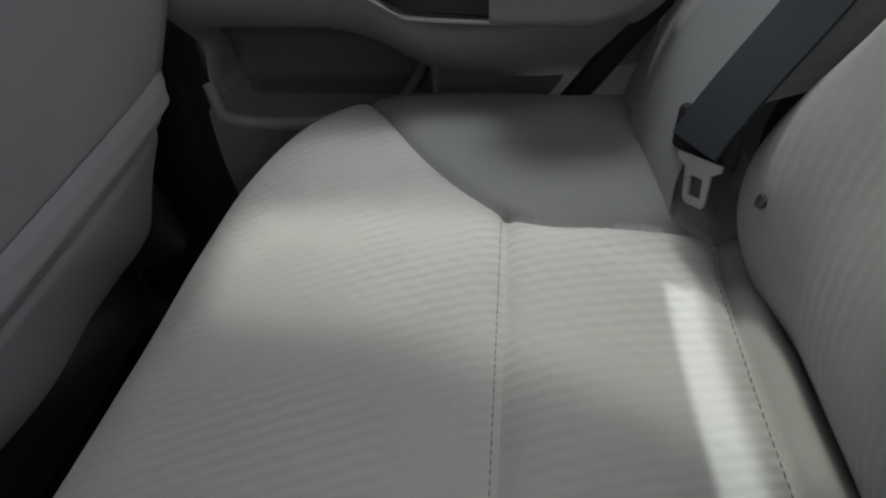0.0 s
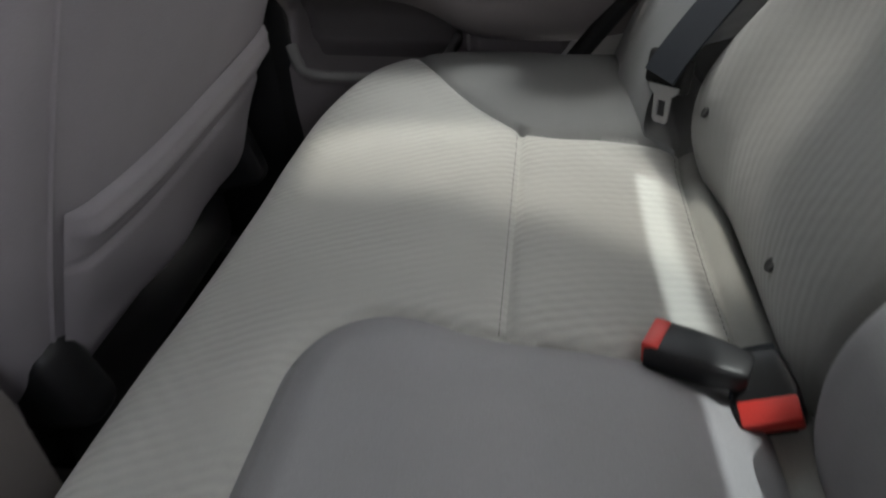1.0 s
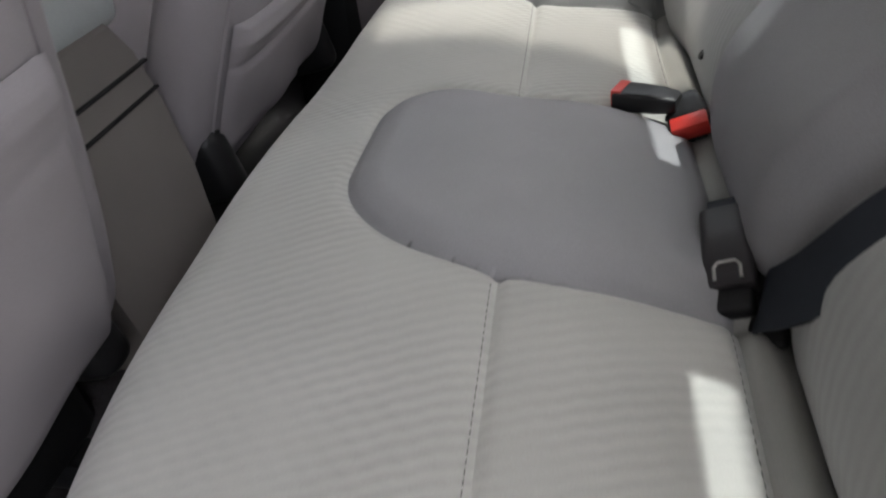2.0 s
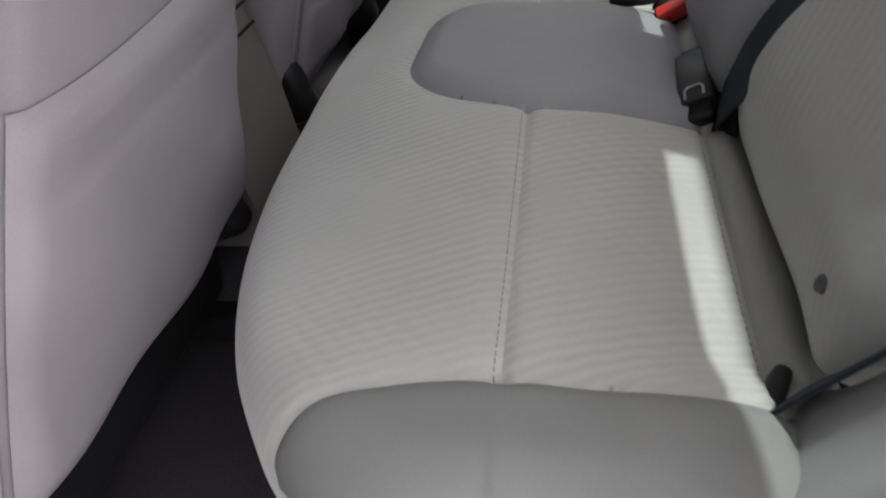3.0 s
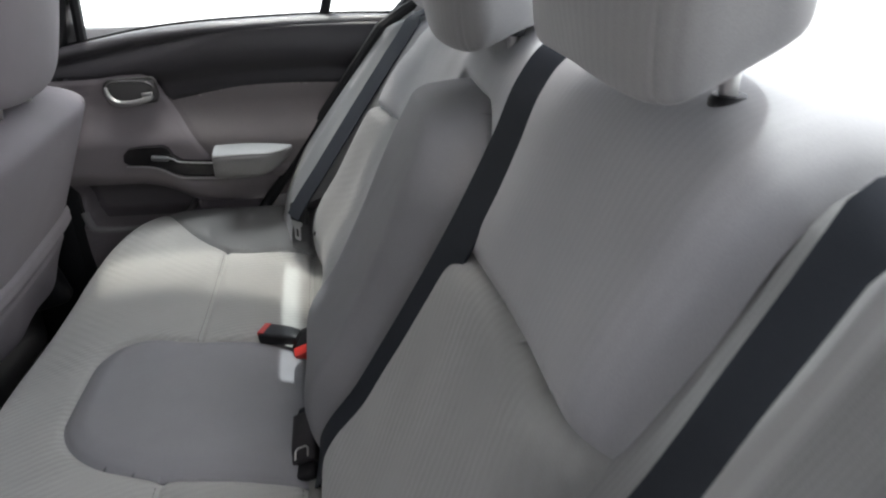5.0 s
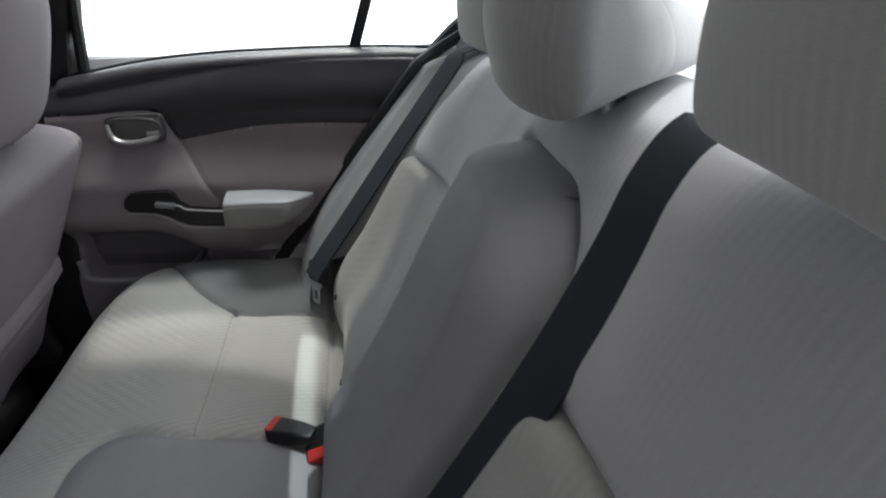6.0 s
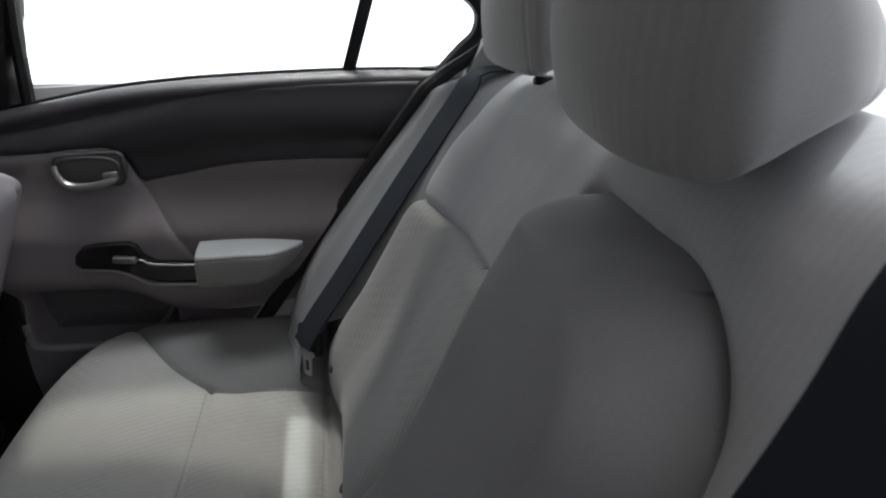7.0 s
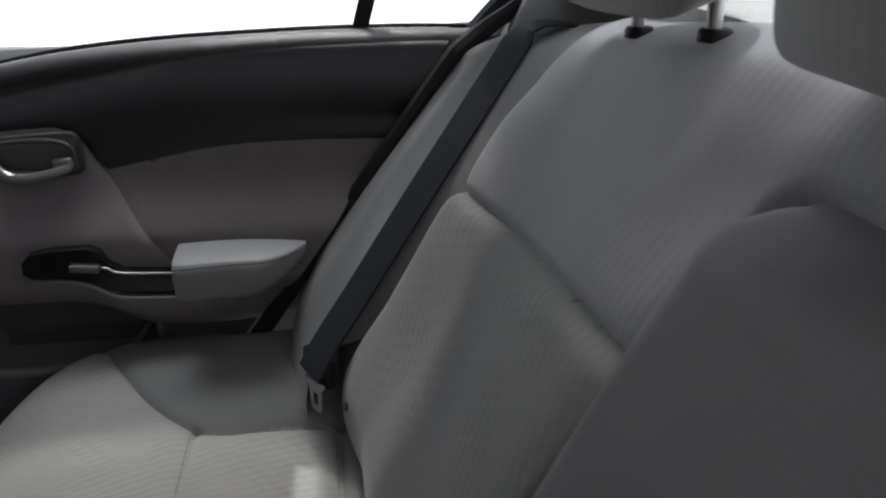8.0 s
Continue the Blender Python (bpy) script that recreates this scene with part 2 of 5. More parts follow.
def skirt(P, live, drop):
    """A wall below the outline of the live cells. drop(points) gives its lower points, ring by ring."""
    nu, nv = P.shape[:2]
    idx = np.arange(nu * nv).reshape(nu, nv)
    edges = []
    pad = np.pad(live, 1)
    for i, j in np.argwhere(live):
        a, b, c, d = idx[i, j], idx[i + 1, j], idx[i + 1, j + 1], idx[i, j + 1]
        if not pad[i + 1, j]:
            edges.append((a, b))
        if not pad[i + 1, j + 2]:
            edges.append((c, d))
        if not pad[i, j + 1]:
            edges.append((d, a))
        if not pad[i + 2, j + 1]:
            edges.append((b, c))
    used = sorted({k for e2 in edges for k in e2})
    pos = {k: i for i, k in enumerate(used)}
    top = P.reshape(-1, 3)[used]
    rings = [top] + drop(top)
    n = len(used)
    verts = np.concatenate(rings)
    faces = []
    for r in range(len(rings) - 1):
        for a, b in edges:
            a, b = pos[a] + r * n, pos[b] + r * n
            faces.append((b, a, a + n, b + n))
    return verts, faces


def rounded_box(bm, size, at=(0, 0, 0), rot=None, bevel=0.004, seg=3, taper=None):
    """A bevelled box added to bm. taper: scale of the +z end in x and y."""
    r = bmesh.ops.create_cube(bm, size=1.0)
    vs = r["verts"]
    for v in vs:
        v.co = Vector((v.co.x * size[0], v.co.y * size[1], v.co.z * size[2]))
        if taper and v.co.z > 0:
            v.co.x *= taper[0]
            v.co.y *= taper[1]
    es = list({e for v in vs for e in v.link_edges})
    if bevel:
        r2 = bmesh.ops.bevel(bm, geom=es, offset=bevel, segments=seg, affect="EDGES", profile=0.5)
        vs = list({v for f in r2["faces"] for v in f.verts} | {v for v in vs if v.is_valid})
    m = Matrix.Translation(at) @ (rot.to_4x4() if rot is not None else Matrix.Identity(4))
    bmesh.ops.transform(bm, matrix=m, verts=[v for v in vs if v.is_valid])
    return vs


def tube(bm, pts, radius, sides=8, closed=False):
    """A round bar along points."""
    pts = [Vector(p) for p in pts]
    n = len(pts)
    rings = []
    for i, p in enumerate(pts):
        a = pts[(i - 1) % n] if closed or i else p
        b = pts[(i + 1) % n] if closed or i < n - 1 else p
        t = (b - a).normalized()
        side = t.orthogonal().normalized() if not rings else (ref - t * ref.dot(t)).normalized()
        ref = side
        up = t.cross(side)
        rr = radius[i] if isinstance(radius, (list, tuple)) else radius
        rings.append([bm.verts.new(p + (side * math.cos(k * math.tau / sides) + up * math.sin(k * math.tau / sides)) * rr) for k in range(sides)])
    for i in range(n if closed else n - 1):
        a, b = rings[i], rings[(i + 1) % n]
        for k in range(sides):
            bm.faces.new((a[k], a[(k + 1) % sides], b[(k + 1) % sides], b[k]))
    if not closed:
        bm.faces.new(rings[0][::-1])
        bm.faces.new(rings[-1])


def resample(pts, n):
    """A smooth line through a few points, n steps."""
    pts = [Vector(p) for p in pts]
    out = []
    for k in range(n + 1):
        u = k / n * (len(pts) - 1)
        i = min(int(u), len(pts) - 2)
        t = u - i
        p0, p1, p2, p3 = pts[max(i - 1, 0)], pts[i], pts[i + 1], pts[min(i + 2, len(pts) - 1)]
        out.append(0.5 * (2 * p1 + (p2 - p0) * t + (2 * p0 - 5 * p1 + 4 * p2 - p3) * t * t + (3 * p1 - p0 - 3 * p2 + p3) * t ** 3))
    return out


def rot_to(xdir, zdir):
    """A rotation whose local x and z axes point (nearly) along the given directions."""
    z = Vector(zdir).normalized()
    x = (Vector(xdir) - z * Vector(xdir).dot(z)).normalized()
    return Matrix((x, z.cross(x), z)).transposed()


def extrude_outline(bm, outline, origin, ex, ey, depth, normal):
    """A prism from a 2-D outline placed by two axes; depth runs along normal."""
    o, ex, ey, n = Vector(origin), Vector(ex), Vector(ey), Vector(normal)
    a = [bm.verts.new(o + ex * p[0] + ey * p[1]) for p in outline]
    b = [bm.verts.new(o + ex * p[0] + ey * p[1] + n * depth) for p in outline]
    bm.faces.new(a[::-1])
    bm.faces.new(b)
    k = len(outline)
    for i in range(k):
        bm.faces.new((a[i], a[(i + 1) % k], b[(i + 1) % k], b[i]))
    return a, b


def loft(bm, rings, cap=True, closed=True):
    vr = [[bm.verts.new(p) for p in r] for r in rings]
    for a, b in zip(vr, vr[1:]):
        n = len(a)
        for i in range(n if closed else n - 1):
            bm.faces.new((a[i], a[(i + 1) % n], b[(i + 1) % n], b[i]))
    if cap and closed:
        bm.faces.new(vr[0][::-1])
        bm.faces.new(vr[-1])
    return vr


def groove(d, depth, width):
    return -depth * np.exp(-(d / width) ** 2)


# ------------------------------------------------------------------ ground and body shell
FLOOR_Z = 0.02


def ground():
    bm = bmesh.new()
    n = 24
    r = [0, 3, 8, 20, 60, 200, 800, 3000]
    rings = [[bm.verts.new((R * math.cos(k * math.tau / n), R * math.sin(k * math.tau / n), -0.32)) for k in range(n)] for R in r[1:]]
    c = bm.verts.new((0, 0, -0.32))
    for k in range(n):
        bm.faces.new((c, rings[0][k], rings[0][(k + 1) % n]))
        for a, b in zip(rings, rings[1:]):
            bm.faces.new((a[k], b[k], b[(k + 1) % n], a[(k + 1) % n]))
    ob = part("ground", bm, M_ASPHALT, None)
    tagged(ob, "pale worn concrete ground around the car", "ground", kind="structure")


ground()


def slab(name, corners, thick, material, label, category="car body", kind="structure", normal=None):
    """A plate with thickness from four or more corners in order."""
    bm = bmesh.new()
    pts = [Vector(c) for c in corners]
    nrm = Vector(normal).normalized() if normal else (pts[1] - pts[0]).cross(pts[2] - pts[0]).normalized()
    a = [bm.verts.new(p) for p in pts]
    b = [bm.verts.new(p + nrm * thick) for p in pts]
    bm.faces.new(a[::-1])
    bm.faces.new(b)
    k = len(pts)
    for i in range(k):
        bm.faces.new((a[i], a[(i + 1) % k], b[(i + 1) % k], b[i]))
    ob = part(name, bm, material, None)
    return tagged(ob, label, category, kind=kind)


def curved_sheet(name, fn, nu, nv, thick, material, label, category="car body"):
    """A sheet over the unit square with thickness towards its outside."""
    P = np.array([[fn(i / nu, j / nv) for j in range(nv + 1)] for i in range(nu + 1)])
    bm = bmesh.new()
    lo = [[bm.verts.new(P[i, j]) for j in range(nv + 1)] for i in range(nu + 1)]
    hi = []
    for i in range(nu + 1):
        row = []
        for j in range(nv + 1):
            du = P[min(i + 1, nu), j] - P[max(i - 1, 0), j]
            dv = P[i, min(j + 1, nv)] - P[i, max(j - 1, 0)]
            n = np.cross(du, dv)
            row.append(bm.verts.new(P[i, j] + n / (np.linalg.norm(n) + 1e-9) * thick))
        hi.append(row)
    for i in range(nu):
        for j in range(nv):
            bm.faces.new((lo[i][j], lo[i][j + 1], lo[i + 1][j + 1], lo[i + 1][j]))
            bm.faces.new((hi[i][j], hi[i + 1][j], hi[i + 1][j + 1], hi[i][j + 1]))
    for i in range(nu):
        bm.faces.new((lo[i][0], lo[i + 1][0], hi[i + 1][0], hi[i][0]))
        bm.faces.new((lo[i + 1][nv], lo[i][nv], hi[i][nv], hi[i + 1][nv]))
    for j in range(nv):
        bm.faces.new((lo[0][j + 1], lo[0][j], hi[0][j], hi[0][j + 1]))
        bm.faces.new((lo[nu][j], lo[nu][j + 1], hi[nu][j + 1], hi[nu][j]))
    ob = part(name, bm, material, None)
    return tagged(ob, label, category, kind="structure")


ROOF_REAR, ROOF_FRONT = 0.3755, -1.15


def roof_point(u, v):
    y = -0.66 + 1.35 * v
    x = ROOF_FRONT + (ROOF_REAR - 0.024 * y - ROOF_FRONT) * u
    z = 1.165 - 0.06 * (2 * v - 1) ** 4 - 0.05 * ((x + 0.25) / 0.9) ** 2
    return np.array((x, y, z))


curved_sheet("ceiling", roof_point, 14, 16, 0.04, M_LINER, "pale grey cloth roof lining", "ceiling")
# added unseen block under the roof's rear edge; shades the sun strip's middle
curved_sheet("trim", lambda u, v: np.array((0.342 + 0.078 * u, -0.122 + 0.230 * v, 1.108 - 0.012 * math.sin(math.pi * u) * math.sin(math.pi * v))), 8, 8, 0.03, M_LINER, "pale lamp housing under the roof's rear edge", "trim")
# floor pan with tunnel
slab("floor", [(-1.7, -0.72, FLOOR_Z), (0.9, -0.72, FLOOR_Z), (0.9, 0.76, FLOOR_Z), (-1.7, 0.76, FLOOR_Z)], -0.04, M_CARPET, "black carpeted car floor", "floor")
slab("wall_boot", [(0.92, -0.72, 0.0), (0.92, 0.76, 0.0), (0.92, 0.76, 0.80), (0.92, -0.72, 0.80)], 0.03, M_CARPET, "black boot wall behind the rear seat", "wall", normal=(1, 0, 0))
slab("wall_firewall", [(-1.72, -0.72, 0.0), (-1.72, 0.76, 0.0), (-1.72, 0.76, 0.72), (-1.72, -0.72, 0.72)], 0.03, M_BLACK, "black bulkhead in front of the footwells", "wall", normal=(-1, 0, 0))
slab("wall_left_sill", [(-0.42, -0.70, 0.0), (0.30, -0.70, 0.0), (0.30, -0.70, 0.10), (-0.42, -0.70, 0.10)], 0.05, M_BLACK, "black door sill under the open doorway", "sill", normal=(0, -1, 0))
slab("wall_left_front", [(-1.7, -0.70, 0.0), (-0.42, -0.70, 0.0), (-0.42, -0.70, 0.72), (-1.7, -0.70, 0.72)], 0.05, M_VINYL, "grey front door panel", "wall", normal=(0, -1, 0))
slab("wall_left_rear", [(0.44, -0.69, 0.0), (0.95, -0.69, 0.0), (0.95, -0.69, 0.80), (0.44, -0.69, 0.74)], 0.05, M_VINYL, "grey rear quarter panel", "wall", normal=(0, -1, 0))
slab("wall_right_front", [(-1.7, 0.74, 0.0), (-0.42, 0.74, 0.0), (-0.42, 0.74, 0.70), (-1.7, 0.74, 0.68)], 0.05, M_BLACK, "dark front door panel", "wall", normal=(0, 1, 0))
slab("wall_right_rear", [(0.20, 0.745, 0.0), (0.95, 0.745, 0.0), (0.95, 0.745, 0.80), (0.20, 0.745, 0.74)], 0.05, M_BLACK, "black rear quarter panel behind the door edge", "wall", normal=(0, 1, 0))

# unseen wall added to hold back light from the front left
slab("shade_wall", [(-0.46, -0.80, -0.32), (0.36, -2.73, -0.32), (0.36, -2.73, 5.0), (-0.46, -0.80, 5.0)], 0.15, M_BLOCKER, "plain dark grey wall beside the open doorway", "wall", normal=(-0.92, -0.39, 0))
# narrow slab added unseen over the rear window; keeps sun off the backrest's face
slab("shade_slab", [(0.740, -2.2, 2.0), (0.776, -2.2, 2.0), (0.808, 2.2, 2.0), (0.636, 2.2, 2.0)], 0.03, M_BLOCKER, "plain dark grey carport beam above the rear window", "wall", normal=(0, 0, 1))
# added glowing board that turns the outside on the right white
M_GLOWBOARD = plain("white glowing board", (0.8, 0.8, 0.8), 1.0, spec=0.0, spread=0.02, fine=0.0, relief=0.0)
M_GLOWBOARD.node_tree.nodes["Principled BSDF"].inputs["Emission Color"].default_value = (1.0, 1.0, 1.0, 1)
M_GLOWBOARD.node_tree.nodes["Principled BSDF"].inputs["Emission Strength"].default_value = 0.38
slab("backdrop", [(-9.0, 5.0, -0.32), (9.0, 5.0, -0.32), (9.0, 5.0, 3.2), (-9.0, 5.0, 3.2)], 0.1, M_GLOWBOARD, "plain white hazy daylight beyond the car", "backdrop", normal=(0, 1, 0))
for sgn in (-1, 1):
    g = slab("window_1" if sgn < 0 else "window_2", [(-1.10, sgn * 0.70, 0.72), (-0.42, sgn * 0.71, 0.72), (-0.36, sgn * 0.68, 1.10), (-0.80, sgn * 0.66, 1.10)], 0.004, M_DIMGLASS, "tinted front side window", "window", normal=(0, sgn, 0))
g = slab("window_3", [(-1.52, -0.62, 0.70), (-1.52, 0.66, 0.70), (-1.15, 0.60, 1.10), (-1.15, -0.56, 1.10)], 0.005, M_DIMGLASS, "tinted windscreen", "window", normal=(-1, 0, 0.6))

g = slab("window_4", [(0.300, -0.58, 1.175), (0.300, 0.60, 1.175), (0.93, 0.64, 0.845), (0.93, -0.62, 0.845)], 0.005, M_GREEN, "pale green rear window", "window", normal=(0.4, 0, 1))

# parcel shelf and rear window surround
curved_sheet("parcel_shelf", lambda u, v: np.array((0.47 + 0.48 * u, -0.66 + 1.36 * v, 0.815 + 0.03 * u + 0.004 * math.sin(9 * v))), 8, 12, -0.02, M_SHELF, "grey cloth parcel shelf under the rear window", "shelf")


def c_pillar(name, s, label):
    """Pale trim between the side window and the rear window."""
    def fn(u, v):
        lo = Vector((0.40 + 0.42 * u, s * (0.70 - 0.02 * u), 0.75 + 0.05 * u))
        hi = Vector((0.565 + 0.05 * u, s * (0.585 - 0.05 * u), 1.07 + 0.02 * u))
        p = lo.lerp(hi, v)
        p.y += s * 0.03 * math.sin(math.pi * v)
        return np.array(p)
    curved_sheet(name, fn, 6, 8, 0.03 * s, M_PILLAR, label, "pillar")


def roof_corner(name, inner, outer):
    """Unseen roof lining added at the rear window's upper corner; ends the sun strip."""
    def fn(u, v):
        x = 0.30 + (0.62 - 0.30 * v) * u - 0.06 * u * v
        y = inner + (outer - inner) * v
        return np.array((x, y, 1.135 - 0.06 * v - 0.035 * u))
    curved_sheet(name, fn, 6, 4, 0.03 if outer > 0 else -0.03, M_LINER, "pale grey roof lining at the rear window corner", "ceiling")


roof_corner("ceiling_corner_right", 0.492, 0.66)
roof_corner("ceiling_corner_left", -0.53, -0.66)
c_pillar("c_pillar_right", 1, "pale grey moulded rear roof pillar trim")
c_pillar("c_pillar_left", -1, "pale grey moulded rear roof pillar trim")

# ------------------------------------------------------------------ rear seat cushion
M_ROLL = plain("light grey roll cloth", (0.31, 0.31, 0.29), 0.88, spec=0.2, fine=0.08, fine_scale=1400, relief=0.3)
CROSS = spline([-0.66, -0.60, -0.55, -0.47, -0.40, -0.30, -0.20, -0.13, 0.0, 0.13, 0.20, 0.30, 0.40, 0.47, 0.54, 0.61, 0.70],
               [0.352, 0.360, 0.352, 0.342, 0.341, 0.345, 0.352, 0.357, 0.362, 0.358, 0.353, 0.347, 0.346, 0.348, 0.361, 0.371, 0.358])
ALONG = spline([-0.34, -0.27, -0.22, -0.15, -0.08, 0.0, 0.08, 0.165, 0.20, 0.26],
               [-0.052, -0.030, -0.018, -0.007, -0.001, 0.0, -0.008, -0.033, -0.047, -0.075])
SEAT_LEFT, SEAT_RIGHT, SEAT_FRONT, SEAT_BACK = -0.572, 0.675, -0.283, 0.236
FAR_SEAM = spline([-0.26, -0.133, -0.12, -0.094, -0.071, -0.035, 0.0, 0.08, 0.25], [0.78, 0.620, 0.600, 0.562, 0.531, 0.495, 0.471, 0.464, 0.478])
NEAR_SEAM = spline([-0.30, -0.20, -0.145, -0.116, -0.077, -0.038, 0.0, 0.08, 0.25], [-0.56, -0.535, -0.509, -0.490, -0.479, -0.473, -0.471, -0.476, -0.478])
E_SEAM = 0.166


def rounded_rect(x, y, x0, x1, y0, y1, r):
    """Signed distance to a rectangle whose corner radius r may be an array."""
    qx = np.abs(x - (x0 + x1) / 2) - (x1 - x0) / 2 + r
    qy = np.abs(y - (y0 + y1) / 2) - (y1 - y0) / 2 + r
    return np.hypot(np.maximum(qx, 0), np.maximum(qy, 0)) + np.minimum(np.maximum(qx, qy), 0) - r


def cushion_outline(x, y):
    """Signed distance to the cushion's plan, whose front corners are wide ellipses."""
    rx = np.where(x < 0, np.where(y > 0, 0.185, 0.265), 0.05)
    ry = np.where(x < 0, np.where(y > 0, 0.25, 0.39), 0.05)
    qx = np.abs(x - (SEAT_FRONT + SEAT_BACK) / 2) - (SEAT_BACK - SEAT_FRONT) / 2 + rx
    qy = np.abs(y - (SEAT_LEFT + SEAT_RIGHT) / 2) - (SEAT_RIGHT - SEAT_LEFT) / 2 + ry
    px, py = np.maximum(qx, 1e-6), np.maximum(qy, 1e-6)
    h = np.hypot(px / rx, py / ry)
    g = np.hypot(px / rx ** 2, py / ry ** 2) / h
    corner = (h - 1) / g
    return np.where((qx > 0) & (qy > 0), corner, np.maximum(qx - rx, qy - ry))


def centre_outline(x, y):
    """The centre place: straight sides, a round front, wider on the kerb side."""
    skew = 0.035 * smoothstep(0.0, -0.15, x)
    r = np.where(y - skew > 0, 0.084, 0.072)
    return rounded_rect(x, y - skew, -0.145, 0.50, -0.143 + 0.014 * smoothstep(0.07, -0.09, x), 0.143 + 0.006 * smoothstep(0.02, -0.10, x), r * smoothstep(0.12, -0.02, x) + 0.01)


def cushion_height(x, y):
    d = -cushion_outline(x, y)
    z = CROSS(y) + ALONG(x)
    # the side pads rise to meet the bolsters
    z = z + 0.020 * smoothstep(0.03, 0.15, x) * smoothstep(0.43, 0.49, np.abs(y))
    lip = np.clip(d / 0.052, 0, 1)
    z = z - 0.066 * (1 - np.sqrt(np.maximum(1 - (1 - lip) ** 2, 0)))
    c = centre_outline(x, y)
    z = z + 0.007 * smoothstep(0.0, -0.035, c)
    z = z + groove(c, 0.0055, 0.0055) + groove(c, 0.003, 0.016)
    sides = (c > 0)
    far, near = y - FAR_SEAM(x), y - NEAR_SEAM(x)
    for s in (far, near):
        z = z + np.where(x < 0.21, groove(s, 0.004, 0.005) + groove(s, 0.003, 0.016), 0)
    between = sides & (far < 0.004) & (near > -0.004)
    z = z + np.where(between, groove(x + 0.001, 0.0045, 0.0045) + groove(x + 0.001, 0.003, 0.014), 0)
    z = z + groove(x - E_SEAM, 0.005, 0.005) + 0.010 * smoothstep(E_SEAM, E_SEAM + 0.022, x) * smoothstep(0.250, 0.21, x)
    pucker = np.exp(-((x + 0.001) / 0.011) ** 2) * np.sin(y * math.tau / 0.0095) * 0.0006
    z = z + np.where(between, pucker, 0)
    ruffle = np.exp(-((x - E_SEAM + 0.007) / 0.008) ** 2) * np.sin(y * math.tau / 0.011 + 2 * np.sin(y * 40)) * 0.0006
    z = z + np.where(between, ruffle, 0)
    return z + 0.0013 * bumps(x, y, 0.16, 3) + 0.00016 * bumps(x, y, 0.05, 4)


def build_cushion():
    seat = thing("rear_seat_cushion", (0, 0, FLOOR_Z), "light grey cloth rear bench cushion with sewn panels", "seat cushion")
    far = lambda x, y: y - FAR_SEAM(x)
    near = lambda x, y: y - NEAR_SEAM(x)
    mid = lambda x, y: x + 0.001
    rear = lambda x, y: x - E_SEAM
    place = lambda x, y: np.stack([x, y, cushion_height(x, y)], -1)
    pieces = [("rear_roll", lambda x, y: (x > E_SEAM) & (far(x, y) < 0) & (near(x, y) > 0)),
              ("centre_panel", lambda x, y: centre_outline(x, y) < 0),
              ("side_pad_far", lambda x, y: far(x, y) > 0),
              ("side_pad_near", lambda x, y: near(x, y) < 0),
              ("rear_panel_far", lambda x, y: (x > -0.001) & (y > 0)),
              ("rear_panel_near", lambda x, y: (x > -0.001) & (y < 0)),
              ("front_panel", lambda x, y: x < 9)]
    out, (U, V, P, live) = patchwork(SEAT_FRONT - 0.004, SEAT_BACK + 0.004, SEAT_LEFT - 0.004, SEAT_RIGHT + 0.004, 0.003,
                                     cushion_outline,
                                     [rear, lambda x, y: np.where(x > E_SEAM - 0.006, 1.0, centre_outline(x, y)),
                                      far, near,
                                      lambda x, y: np.where((centre_outline(x, y) < 0.005) | (far(x, y) > -0.005) | (near(x, y) < 0.005), 1.0, mid(x, y))], place, pieces)
    look_of = {"rear_roll": ("rear_roll", M_ROLL, "plain grey cloth roll along the rear edge"),
               "centre_panel": ("centre_panel", M_KNIT, "smooth darker grey centre place"),
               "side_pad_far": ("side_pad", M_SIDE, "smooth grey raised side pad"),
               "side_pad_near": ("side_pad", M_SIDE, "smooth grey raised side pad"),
               "rear_panel_far": ("rear_panel", M_WEAVE, ""), "rear_panel_near": ("rear_panel", M_WEAVE, ""),
               "front_panel": ("front_panel", M_WEAVE, "light grey wavy-woven front panel")}
    for key, (v, f) in out.items():
        n, m, l = look_of[key]
        mesh_object(n, v, f, m, seat, l)

    def drop(top):
        rings = []
        mid_point = np.array([-0.02, 0.045, 0])
        for dz, pull in ((0.03, -0.004), (0.07, 0.0), (0.14, 0.02), (0.24, 0.06)):
            p = top.copy()
            p[:, 2] = np.maximum(p[:, 2] - dz, FLOOR_Z + 0.002)
            away = p - mid_point
            away[:, 2] = 0
            p -= away / np.linalg.norm(away, axis=1)[:, None] * pull
            rings.append(p)
        return rings
    v, f = skirt(P, live, drop)
    mesh_object("front_face", v, f, M_WEAVE, seat)
    # thread along the seam in front of the rear roll
    for y0, y1 in ((0.152, 0.462), (-0.470, -0.152)):
        bm = bmesh.new()
        for y in np.arange(y0, y1, 0.0070):
            xs = E_SEAM - 0.0055
            a = float(cushion_height(np.array(xs), np.array(y)))
            b = float(cushion_height(np.array(xs), np.array(y + 0.0042)))
            tube(bm, [(xs, y, a), (xs, y + 0.0021, (a + b) / 2 + 0.0003), (xs, y + 0.0042, b)], 0.00045, 4)
        part("stitching", bm, M_THREAD, seat, "row of grey stitches")
    # thread that shows along the two cross seams
    for sgn in (1, -1):
        bm = bmesh.new()
        ys = np.arange(0.150, 0.468, 0.0062) * sgn
        for y in ys:
            a = float(cushion_height(np.array(-0.0055), np.array(y)))
            b = float(cushion_height(np.array(-0.0055), np.array(y + 0.004 * sgn)))
            tube(bm, [(-0.0055, y, a), (-0.0055, y + 0.002 * sgn, (a + b) / 2 + 0.0003), (-0.0055, y + 0.004 * sgn, b)], 0.00045, 4)
        part("stitching", bm, M_THREAD, seat, "row of grey stitches")
    return seat


build_cushion()

